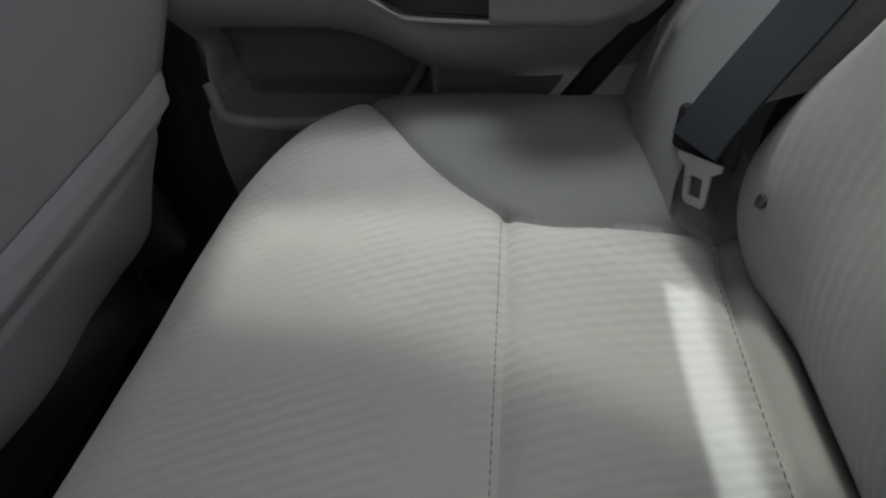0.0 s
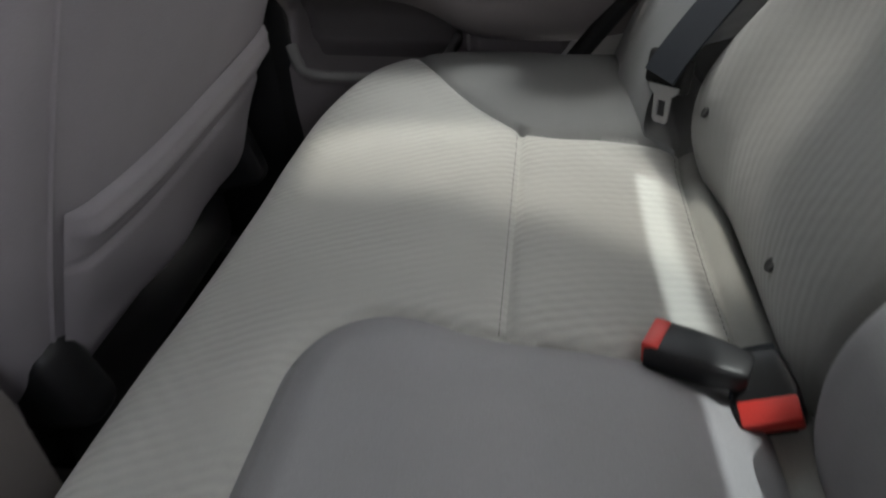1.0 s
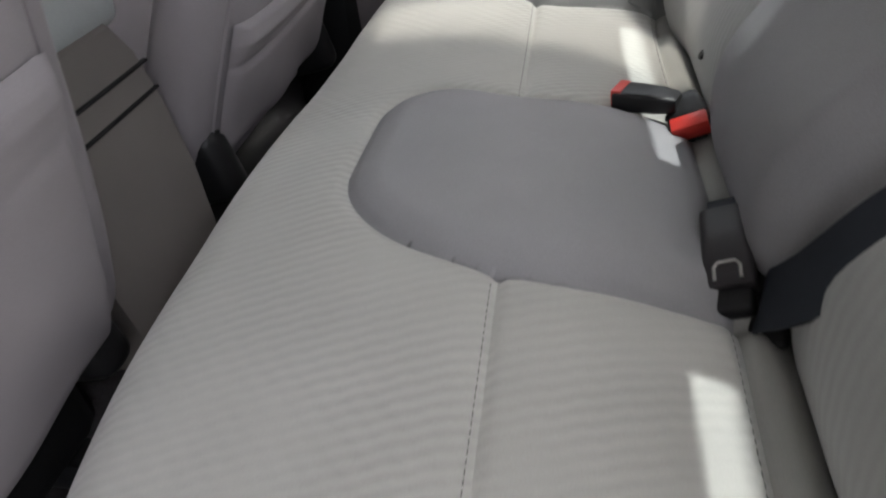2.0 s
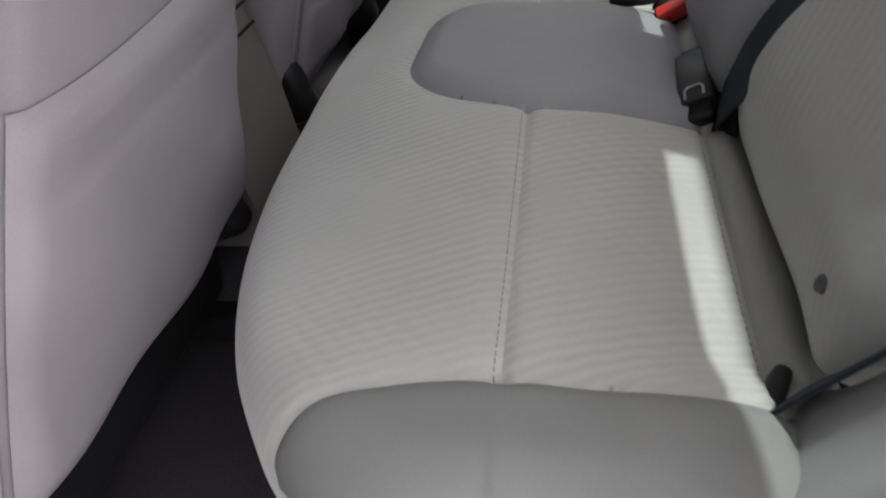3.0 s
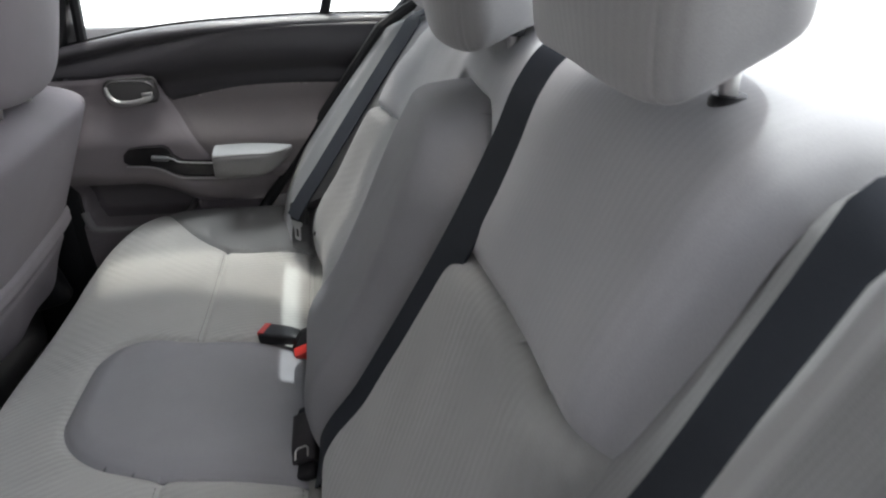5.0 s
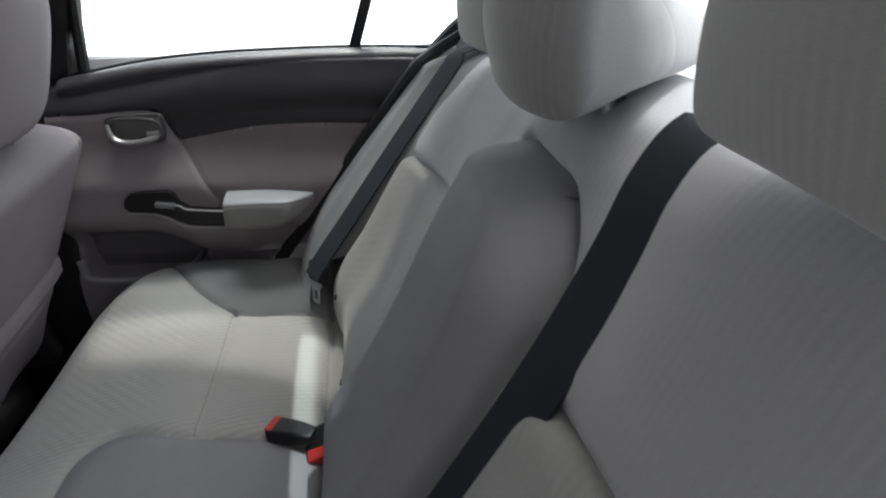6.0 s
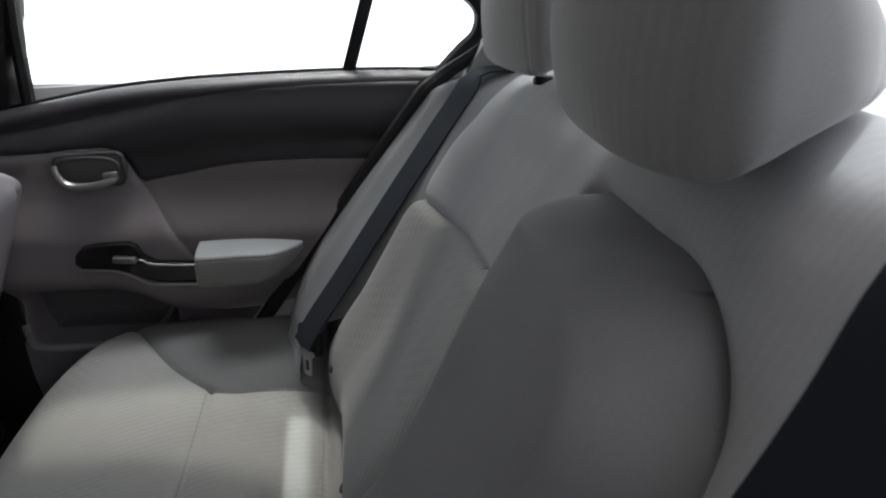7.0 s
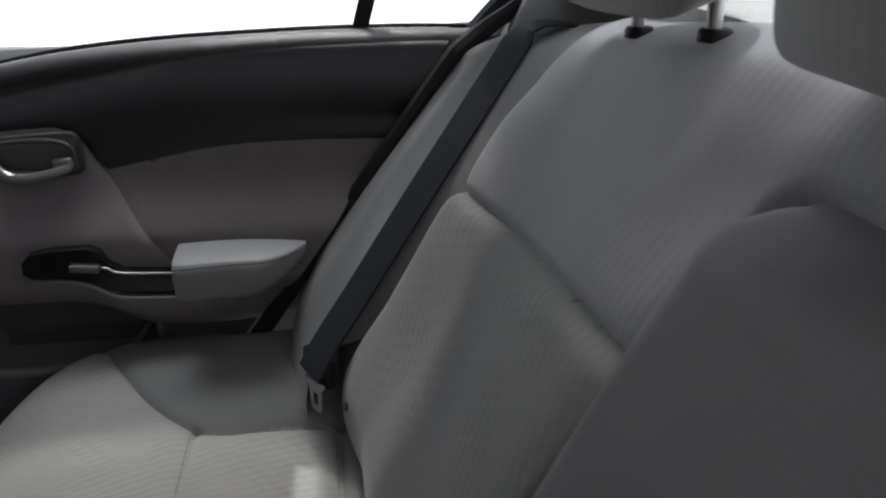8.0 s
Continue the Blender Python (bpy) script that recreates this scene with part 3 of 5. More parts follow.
# ------------------------------------------------------------------ rear backrest
BACK_S = [0.0, 0.033, 0.065, 0.10, 0.14, 0.256, 0.384, 0.492, 0.558, 0.605, 0.645, 0.688, 0.75]
BACK_X = spline(BACK_S, [0.246, 0.218, 0.198, 0.189, 0.192, 0.246, 0.306, 0.356, 0.384, 0.402, 0.424, 0.462, 0.520])
BACK_Z = spline(BACK_S, [0.268, 0.288, 0.315, 0.350, 0.390, 0.492, 0.605, 0.700, 0.758, 0.800, 0.828, 0.842, 0.838])
TILT_Y = -0.045            # the seat back as it stands, a touch higher at the open doorway


def back_frame(s):
    e = 1e-3
    tx, tz = BACK_X(s + e) - BACK_X(s - e), BACK_Z(s + e) - BACK_Z(s - e)
    n = np.hypot(tx, tz)
    return -tz / n, tx / n       # normal towards the front and up


def z_of(s, y):
    return BACK_Z(s) + TILT_Y * y * smoothstep(0.34, 0.62, s) - 0.06 * np.clip(y, 0, 0.42) * smoothstep(0.46, 0.64, s)


def pad_outline(y, s):
    """The centre pad: its inner top corner is tight, the other swells wide and round."""
    grow = smoothstep(0.04, 0.26, s)
    far = 0.106 + 0.032 * grow - 0.030 * smoothstep(0.10, 0.35, s)
    near = 0.140 + 0.012 * grow
    half = np.where(y > 0.002, far, near)
    r = np.where(y > 0.002, 0.030, 0.125)
    qy, qs = np.abs(y - 0.002) - half + r, s - 0.568 - 0.06 * np.clip(y, 0, 0.1) + r
    return np.hypot(np.maximum(qy, 0), np.maximum(qs, 0)) + np.minimum(np.maximum(qy, qs), 0) - r


def cross_seam(y, s):
    return s - (0.443 - 0.10 * np.abs(y - 0.12)) * smoothstep(-0.1, 0.1, y) - (0.450 - 0.06 * (y + 0.18)) * smoothstep(0.1, -0.1, y)


def back_edge(s, y=1.0):
    """Half-width of the backrest: its lower outer corners are rounded, and it is wider at the open doorway."""
    wide = np.where(np.asarray(y) < 0, 0.500, 0.494)
    return wide - (wide - 0.434) * smoothstep(0.15, 0.02, s) ** 1.5


def back_soft(y, s):
    """Padding without its seams."""
    c = pad_outline(y, s)
    side = np.abs(y)
    o = (0.034 + 0.016 * smoothstep(0.25, 0.50, s)) * smoothstep(0.008, -0.050, c) * smoothstep(0.03, 0.20, s)
    # each outer place is dished, with a wing at its edge
    far = 0.35 + 0.65 * smoothstep(-0.1, 0.1, y)
    o = o + far * 0.016 * smoothstep(0.36, 0.47, side) * smoothstep(0.66, 0.50, s) - far * 0.010 * np.exp(-((side - 0.31) / 0.09) ** 2) * smoothstep(0.04, 0.25, s) * smoothstep(0.62, 0.45, s)
    return o


def back_offset(y, s):
    c = pad_outline(y, s)
    side = np.abs(y)
    o = back_soft(y, s) + groove(c, 0.012, 0.0055) + groove(c, 0.006, 0.022)
    x = cross_seam(y, s)
    out = c > 0
    o = o + np.where(out, groove(x, 0.0070, 0.005) + groove(x, 0.004, 0.018), 0)
    o = o + np.where(out, (0.0045 + 0.0015 * smoothstep(-0.1, 0.1, y)) * smoothstep(0.0, -0.02, x) * smoothstep(0.06, 0.16, s), 0)
    # valleys that run over the top on both sides of the centre place
    v = side - (0.150 - 0.25 * np.maximum(s - 0.53, 0))
    o = o + np.where(s > 0.46, groove(v, 0.006, 0.034) * smoothstep(0.46, 0.54, s), 0)
    # rounded outer edge
    edge = back_edge(s, y) - side
    lip = np.clip(edge / 0.035, 0, 1)
    o = o - 0.04 * (1 - np.sqrt(np.maximum(1 - (1 - lip) ** 2, 0)))
    return o + 0.0013 * bumps(y, s, 0.17, 8) + 0.00016 * bumps(y, s, 0.05, 9)


def back_point(y, s, lift=0.0):
    nx, nz = back_frame(s)
    o = back_offset(y, s) + lift
    return np.stack([BACK_X(s) + nx * o, y, z_of(s, y) + nz * o], -1)


def on_back(y, s, lift=0.0):
    return Vector(back_point(np.array(float(y)), np.array(float(s)), lift))


def build_backrest():
    back = thing("rear_bench", (0.24, 0, 0.28), "grey cloth rear bench back with a raised centre pad", "bench")
    tests = [("centre_pad", lambda y, s: pad_outline(y, s) < 0),
             ("lower_far", lambda y, s: (cross_seam(y, s) < 0) & (y > 0)),
             ("lower_near", lambda y, s: (cross_seam(y, s) < 0) & (y < 0)),
             ("upper", lambda y, s: s < 9)]
    out, _ = patchwork(-0.508, 0.504, 0.0, 0.732, 0.004, lambda y, s: np.abs(y) - back_edge(s, y), [pad_outline, lambda y, s: np.where(pad_outline(y, s) < 0.006, 1.0, cross_seam(y, s))],
                       back_point, tests)
    look_of = {"centre_pad": ("centre_pad", M_KNIT, "smooth grey padded centre cushion"),
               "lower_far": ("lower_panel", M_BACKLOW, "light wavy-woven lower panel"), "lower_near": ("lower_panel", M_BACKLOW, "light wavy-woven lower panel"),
               "upper": ("upper_panel", M_BACKWEAVE, "ribbed grey cloth upper panel that rolls over the top")}
    for key, (v, f) in out.items():
        n, m, l = look_of[key]
        mesh_object(n, v, [q[::-1] for q in f], m, back, l)
    # closed back of the seat
    bm = bmesh.new()
    rings = []
    for s, d, dz in ((0.73, 0.0, -0.002), (0.73, 0.004, -0.06), (0.55, 0.10, 0.0), (0.35, 0.10, 0.0), (0.14, 0.10, 0.0), (0.0, 0.10, 0.0)):
        rings.append([(float(BACK_X(s)) + d, y, float(z_of(s, y)) + dz) for y in np.linspace(-0.495, 0.49, 12)])
    loft(bm, rings, closed=False)
    part("rear_shell", bm, M_CARPET, back)
    # small dark tags that mark the child seat anchors
    for y, s in ((0.436, 0.134), (0.222, 0.118), (-0.436, 0.134)):
        bm = bmesh.new()
        p = on_back(y, s, 0.0006)
        R = rot_to((0, 1, 0), (-0.88, 0, 0.47))
        loft(bm, [[p + R @ Vector((math.cos(a) * r, math.sin(a) * r, h)) for a in np.linspace(0, math.tau, 20, endpoint=False)]
                  for r, h in ((0.0058, -0.002), (0.0058, 0.0008), (0.0048, 0.0014), (0.0030, 0.0006))])
        part("anchor_tag", bm, M_TAG, back, "small round dark anchor tag")
    return back


M_BACKWEAVE = woven("grey ribbed backrest cloth", (0.37, 0.372, 0.378), pitch=0.0085, wave=0.05, relief=0.09, tone_by=0.022, slant=0.0, sway=0.05, scales=0.15)
M_TAG = plain("dark grey tag plastic", (0.05, 0.05, 0.05), 0.5, relief=0.1)
# cushion cloth again, darker: the backrest's shade is put into the colour
M_BACKLOW = woven("shaded woven lower backrest cloth", (0.270, 0.271, 0.262), relief=0.24, tone_by=0.025)
build_backrest()

# bolster cloth darkened below the backrest's tone to stand for shade
M_RIB = woven("shaded fine ribbed bolster cloth", (0.21, 0.212, 0.213), pitch=0.0042, wave=0.05, relief=0.05, slant=0.0, sway=0.05, scales=0.15)

# outer bolsters beside the doors; each belt hangs down the ridge of its bolster
RIDGE_Z = [0.26, 0.404, 0.500, 0.600, 0.690, 0.768, 0.86]
FAR_RIDGE_X = spline(RIDGE_Z, [0.112, 0.1400, 0.208, 0.281, 0.348, 0.405, 0.440])
FAR_RIDGE_Y = spline(RIDGE_Z, [0.466, 0.483, 0.514, 0.546, 0.574, 0.599, 0.606])
NEAR_RIDGE_X = spline(RIDGE_Z, [0.144, 0.209, 0.257, 0.316, 0.372, 0.4165, 0.464])
NEAR_RIDGE_Y = spline(RIDGE_Z, [0.453, 0.491, 0.509, 0.533, 0.5435, 0.539, 0.533])


def ridge(sgn, z):
    return (FAR_RIDGE_X(z), FAR_RIDGE_Y(z)) if sgn > 0 else (NEAR_RIDGE_X(z), NEAR_RIDGE_Y(z))


def bolster_point(sgn, u, s):
    """u from 0 at the backrest to 1 at the door; s along the backrest profile."""
    wide = 0.646 if sgn > 0 else 0.640
    inner = back_edge(s, sgn) - 0.006
    y = inner + (wide - inner) * u
    z = z_of(s, sgn * y)
    if sgn > 0:
        z = z - 0.026 * u * smoothstep(0.50, 0.65, s)
    else:
        z = z - 0.020 * smoothstep(0.52, 0.66, s)
    top = 0.764 if sgn > 0 else 0.822
    zl = np.clip(z, 0.345 if sgn > 0 else 0.26, top)
    rx, ry = ridge(sgn, zl)
    over = np.maximum(BACK_X(s) - BACK_X(0.615), 0) * smoothstep(0.60, 0.66, s)
    run = np.clip((y - ry) / np.maximum(wide - ry, 0.02), 0, 1)
    fall = 0.026 + 0.026 * smoothstep(0.38, 0.52, z) if sgn > 0 else 0.058
    outer = rx + 0.004 - fall * run - 0.006 * np.sin(np.pi * run) - 0.004 * np.exp(-((run - 0.55) / 0.10) ** 2)
    dip = np.clip((ry - y) / np.maximum(ry - inner, 0.01), 0, 1)
    deep = np.maximum(BACK_X(s) + 0.008 - rx, 0.0)
    inside = rx + 0.004 + (deep - 0.8 * np.maximum(deep - 0.022, 0) * smoothstep(0.48, 0.38, z)) * smoothstep(0.0, 1.0, dip)
    x = np.where(y > ry, outer, inside) + over
    x = x + 0.010 * np.clip((u - 0.93) / 0.07, 0, 1) ** 2
    return np.stack([x, sgn * y, z], -1)


def build_bolster(sgn):
    t = thing("side_bolster", (0.25, sgn * 0.57, 0.30), "grey cloth side bolster between rear backrest and door", "seat bolster", group="rear side bolsters")
    us, ss = np.linspace(0, 1, 30), np.linspace(0.0, 0.73, 120)
    U, S = np.meshgrid(us, ss, indexing="ij")
    P = bolster_point(sgn, U, S)
    P[..., 0] += 0.0006 * bumps(U * 0.14, S, 0.12, 21 + sgn)
    n, m = P.shape[:2]
    idx = np.arange(n * m).reshape(n, m)
    q = np.stack([idx[:-1, :-1], idx[1:, :-1], idx[1:, 1:], idx[:-1, 1:]], -1).reshape(-1, 4)
    # return wall at the door side
    outer = P[-1].copy()
    wall = outer + np.array([0.14, 0.004 if sgn > 0 else -0.045, -0.02])
    verts = np.concatenate([P.reshape(-1, 3), wall])
    w0 = n * m
    cut = 17 * (m - 1)
    extra = [(idx[-1, j], w0 + j, w0 + j + 1, idx[-1, j + 1]) for j in range(m - 1)]
    faces = [tuple(f) for f in q] + extra
    if sgn > 0:
        faces = [f[::-1] for f in faces]
    for nm, some in (("inner_panel", faces[:cut]), ("outer_panel", faces[cut:])):
        used = sorted({k for f in some for k in f})
        at = {k: i for i, k in enumerate(used)}
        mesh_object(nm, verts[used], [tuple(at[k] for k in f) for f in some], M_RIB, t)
    return t


build_bolster(1)
build_bolster(-1)


# ------------------------------------------------------------------ headrests
def headrest_profile(depth, high):
    """Side outline: upright front, top falling to the rear, underside rising to the rear."""
    u = [0.10, 0.03, 0.0, 0.02, 0.09, 0.21, 0.36, 0.54, 0.74, 0.91, 0.99, 0.98, 0.86, 0.60, 0.30]
    z = [0.00, 0.20, 0.46, 0.74, 0.92, 1.00, 0.98, 0.88, 0.72, 0.55, 0.39, 0.27, 0.20, 0.12, 0.03]
    pts = [Vector((a * depth, 0, b * high)) for a, b in zip(u, z)]
    ring = resample(pts[-3:] + pts + pts[:3], 6 * (len(pts) + 5))
    return ring[18:18 + 6 * len(pts)]


def build_headrest(front, yc, low, depth, label, post_at, base, bow=0.040, wide=0.115, high=0.128, tail=0.045):
    """A padded headrest: bowed front, sewn side panels, two posts in guides."""
    t = thing("headrest", (post_at, yc, base), label, "headrest", group="rear headrests")
    prof = headrest_profile(depth, high)
    mid = sum(prof, Vector()) / len(prof)
    n = len(prof)

    def ring(f, swell=1.0):
        k = (1 - abs(f) ** 9) ** (1 / 5) if abs(f) < 1 else 0.0
        k *= (1 - 0.018 * math.exp(-((abs(f) - 0.80) / 0.016) ** 2)) * swell
        out = []
        for p in prof:
            q = mid + (p - mid) * k
            back = q.x / depth
            x = front + q.x + bow * f * f * (1 - back) - tail * abs(f) ** 1.4 * back
            y = yc + wide * f * (1 - 0.06 * (q.z / high) ** 2 - 0.05 * back)
            x += 0.0012 * math.sin(31 * y + 45 * q.z)
            out.append(Vector((x, y, low + q.z + 0.0012 * math.sin(27 * q.x + 33 * y))))
        return out
    fs = [math.sin(a) for a in np.linspace(-math.pi / 2, math.pi / 2, 57)]
    fs = sorted(set([round(f, 5) for f in fs[1:-1]] + [0.77, 0.785, 0.8, 0.815, 0.83, -0.77, -0.785, -0.8, -0.815, -0.83]))
    verts, faces = [], []
    for f in fs:
        verts += ring(f)
    for i in range(len(fs) - 1):
        for j in range(n):
            k = (j + 1) % n
            faces.append((i * n + j, i * n + k, (i + 1) * n + k, (i + 1) * n + j))
    for i, flip in ((0, False), (len(fs) - 1, True)):
        c = len(verts)
        verts.append(sum(verts[i * n:(i + 1) * n], Vector()) / n)
        for j in range(n):
            f = (i * n + j, c, i * n + (j + 1) % n)
            faces.append(f[::-1] if flip else f)
    mesh_object("cover", verts, faces, M_HEADREST, t, "grey cloth headrest cover")
    for sgn in (1, -1):
        py = yc + sgn * 0.057
        foot = float(on_back(py, 0.657).z) + 0.004
        bm = bmesh.new()
        tube(bm, [(post_at, py, foot - 0.02), (post_at - 0.003, py, (foot + low) / 2 + 0.01), (post_at - 0.006, py, low + 0.05)], 0.0055, 12)
        part("post", bm, M_STEEL, t, "bright steel headrest post")
        bm = bmesh.new()
        r0 = [(-0.006, 0.0105), (0.000, 0.0105), (0.0025, 0.009), (0.003, 0.006)]
        rings = [[(post_at + math.cos(a) * r * 1.15, py + math.sin(a) * r, foot + z) for a in np.linspace(0, math.tau, 24, endpoint=False)] for z, r in r0]
        loft(bm, rings)
        part("guide", bm, M_BLACK, t, "black plastic post guide")
    return t


M_HEADREST = woven("grey headrest cloth", (0.325, 0.325, 0.32), pitch=0.0085, wave=0.05, relief=0.035, slant=0.0, sway=0.05, scales=0.15)
build_headrest(0.352, 0.315, 0.822, 0.140, "grey cloth outer headrest raised on two steel posts", 0.434, 0.797, bow=0.020)
build_headrest(0.360, -0.360, 0.866, 0.132, "grey cloth outer headrest raised on two steel posts", 0.446, 0.838, bow=0.020, wide=0.121, high=0.120)
build_headrest(0.328, 0.002, 0.824, 0.194, "grey cloth centre headrest pushed fully down", 0.420, 0.830, tail=0.09)


# ------------------------------------------------------------------ belts and buckles
def build_belt(t, name, line, width=0.047, thick=0.0014, label=""):
    """Webbing along a list of (point, across direction)."""
    bm = bmesh.new()
    rings = []
    n = len(line)
    for i, (p, across) in enumerate(line):
        p, across = Vector(p), Vector(across).normalized()
        t2 = (Vector(line[min(i + 1, n - 1)][0]) - Vector(line[max(i - 1, 0)][0])).normalized()
        nrm = t2.cross(across).normalized() * thick
        row = []
        for k in range(9):
            f = k / 8 * 2 - 1
            row.append(p + across * (f * width / 2) + nrm * (1 if True else 0))
        for k in range(8, -1, -1):
            f = k / 8 * 2 - 1
            row.append(p + across * (f * width / 2) - nrm)
        rings.append(row)
    loft(bm, rings)
    return part(name, bm, M_BELT, t, label)


M_BUCKLE = plain("dark grey buckle plastic", (0.024, 0.021, 0.023), 0.5, spec=0.35, relief=0.25)


def centre_belt():
    t = thing("centre_seat_belt", (0.205, -0.15, 0.29), "dark webbing centre seat belt lying down the backrest", "seat belt", group="rear seat belts")
    line = []
    track = spline([0.06, 0.085, 0.11, 0.15, 0.20, 0.33, 0.50, 0.62, 0.70], [-0.118, -0.132, -0.155, -0.180, -0.190, -0.200, -0.203, -0.196, -0.186])

    def rest(y, s):
        near = [(float(back_soft(np.array(y + a), np.array(s + b)))) for a in (-0.02, -0.01, 0, 0.01, 0.02) for b in (-0.05, -0.025, 0, 0.025, 0.05)]
        nx, nz = back_frame(np.array(s))
        o = max(near) * 0.20 + sum(near) / len(near) * 0.80 + 0.004
        return Vector((float(BACK_X(s)) + float(nx) * o, y, float(z_of(np.array(s), np.array(y))) + float(nz) * o))
    for s in np.linspace(0.078, 0.655, 70):
        y = float(track(s))
        p = rest(y, s)
        a = Vector((-0.27, 1.0, 0.15))
        twist = max(0.0, 1 - (s - 0.078) / 0.12)
        a = a.normalized() * (1 - 0.6 * twist) + Vector((0.55, 0.45, 0.5)) * (0.6 * twist)
        line.append((p, a))
    end = line[-1][0]
    for k in range(1, 7):
        line.append((end + Vector((0.006 * k, -0.0003 * k, 0.0012 * k)), (0, 1, 0)))
    build_belt(t, "webbing", line)
    # short black strap that holds the lower end in the seat crease
    bm = bmesh.new()
    top, low = Vector((0.186, -0.098, 0.348)), Vector((0.188, -0.160, 0.312))
    run = (top - low).normalized()
    R = rot_to(run, (-0.80, -0.20, 0.55))
    rounded_box(bm, ((top - low).length, 0.030, 0.010), (top + low) / 2, R, 0.0045, 3)
    part("anchor_strap", bm, M_RUBBER, t, "black strap end in the seat crease")
    # open loop through which the webbing runs back to the shelf
    g = end + Vector((0.022, 0.003, -0.001))
    loop = []
    for k in range(36):
        th = math.tau * k / 36
        y = math.copysign(abs(math.cos(th)) ** 0.45, math.cos(th)) * 0.033
        z = math.copysign(abs(math.sin(th)) ** 0.45, math.sin(th)) * 0.021
        loop.append(g + Vector((0.35 * z, y, z)))
    bm = bmesh.new()
    tube(bm, loop, 0.0055, 8, closed=True)
    guide = part("belt_guide", bm, M_BUCKLE, t, "dark moulded belt guide loop on the shelf")
    bm = bmesh.new()
    tube(bm, [g + Vector((-0.005, y, 0.0165)) for y in (-0.024, -0.012, 0, 0.012, 0.024)], 0.003, 8)
    part("guide_bar", bm, M_STEEL, guide, "bright bar of the belt guide")
    bm = bmesh.new()
    rounded_box(bm, (0.040, 0.070, 0.020), g + Vector((0.012, 0, -0.030)), None, 0.006, 3)
    part("guide_base", bm, M_BUCKLE, guide, "dark base of the belt guide")


def outer_belt(sgn):
    away = 0.006 if sgn > 0 else 0.004
    t = thing("outer_seat_belt", (0.16, sgn * 0.50, 0.30), "dark webbing outer seat belt hanging down the side bolster", "seat belt", group="rear seat belts")
    line = []
    low, high = (0.404, 0.758) if sgn > 0 else (0.312, 0.835)
    for z in np.linspace(low, high, 44):
        rx, ry = (float(v) for v in ridge(sgn, z))
        k = float(smoothstep(0.50, 0.76, z))
        lean = Vector((-0.46, 0.89, 0.0)) if sgn > 0 else Vector((-0.72, -0.66, 0.20)).lerp(Vector((-0.16, -0.98, 0.0)), k)
        p = Vector((rx - away, sgn * (ry - (0.004 if sgn > 0 else 0.0)), z))
        line.append((p, lean))
    end, over = line[-1][0], ((0.010, 0.011), (0.024, 0.017), (0.042, 0.018), (0.064, 0.015), (0.110, 0.008))
    for dx, dz in over:
        line.append((end + Vector((dx, sgn * dx * (0.12 if sgn > 0 else 0.40), dz)), (-0.05, sgn, 0.0)))
    build_belt(t, "webbing", line, 0.047 if sgn > 0 else 0.044)
    if sgn > 0:
        p = Vector((0.145, 0.488, 0.406))
        across = Vector((0.021, -0.036, 0.003)).normalized()
        R = rot_to(across, (-0.86, -0.50, 0.10))
    else:
        p = line[0][0] + Vector((-0.004, 0.002, -0.008))
        across = Vector((0.40, 0.92, 0.0)).normalized()
        R = rot_to(across, (-0.86, 0.38, 0.20))
    bm = bmesh.new()
    rounded_box(bm, (0.062, 0.036, 0.012), p, R, 0.0055, 3)
    cover = part("tongue_cover", bm, M_RUBBER, t, "black plastic cover of the belt tongue")
    if sgn > 0:
        base, tip = Vector((0.1400, 0.4750, 0.3920)), Vector((0.1400, 0.4680, 0.3600))
    else:
        base = p + (p - line[6][0]).normalized() * 0.006
        tip = base + (p - line[6][0]).normalized() * 0.032
    ey = (tip - base).normalized()
    ex = (across - ey * across.dot(ey)).normalized()
    nn = ex.cross(ey).normalized()
    bm = bmesh.new()
    outer = [(-0.022, -0.004), (0.022, -0.004), (0.021, 0.001), (0.013, 0.005), (0.0115, 0.030), (0.008, 0.034), (-0.008, 0.034), (-0.0115, 0.030), (-0.013, 0.005), (-0.021, 0.001)]
    inner = [(-0.006, 0.011), (0.006, 0.011), (0.006, 0.011), (0.006, 0.011), (0.006, 0.027), (0.006, 0.027), (-0.006, 0.027), (-0.006, 0.027), (-0.006, 0.011), (-0.006, 0.011)]
    o = base
    vo = [[bm.verts.new(o + ex * a + ey * b + nn * z) for a, b in outer] for z in (-0.001, 0.001)]
    vi = [[bm.verts.new(o + ex * (a * 1.0) + ey * b + nn * z) for a, b in inner] for z in (-0.001, 0.001)]
    k = len(outer)
    for i in range(k):
        j = (i + 1) % k
        bm.faces.new((vo[0][i], vo[0][j], vo[1][j], vo[1][i]))
        bm.faces.new((vi[0][j], vi[0][i], vi[1][i], vi[1][j]))
        bm.faces.new((vo[1][i], vo[1][j], vi[1][j], vi[1][i]))
        bm.faces.new((vo[0][j], vo[0][i], vi[0][i], vi[0][j]))
    bmesh.ops.remove_doubles(bm, verts=bm.verts, dist=0.0002)
    part("tongue", bm, M_TONGUE, cover, "bright slotted steel belt tongue")
    return t


centre_belt()
outer_belt(1)
outer_belt(-1)


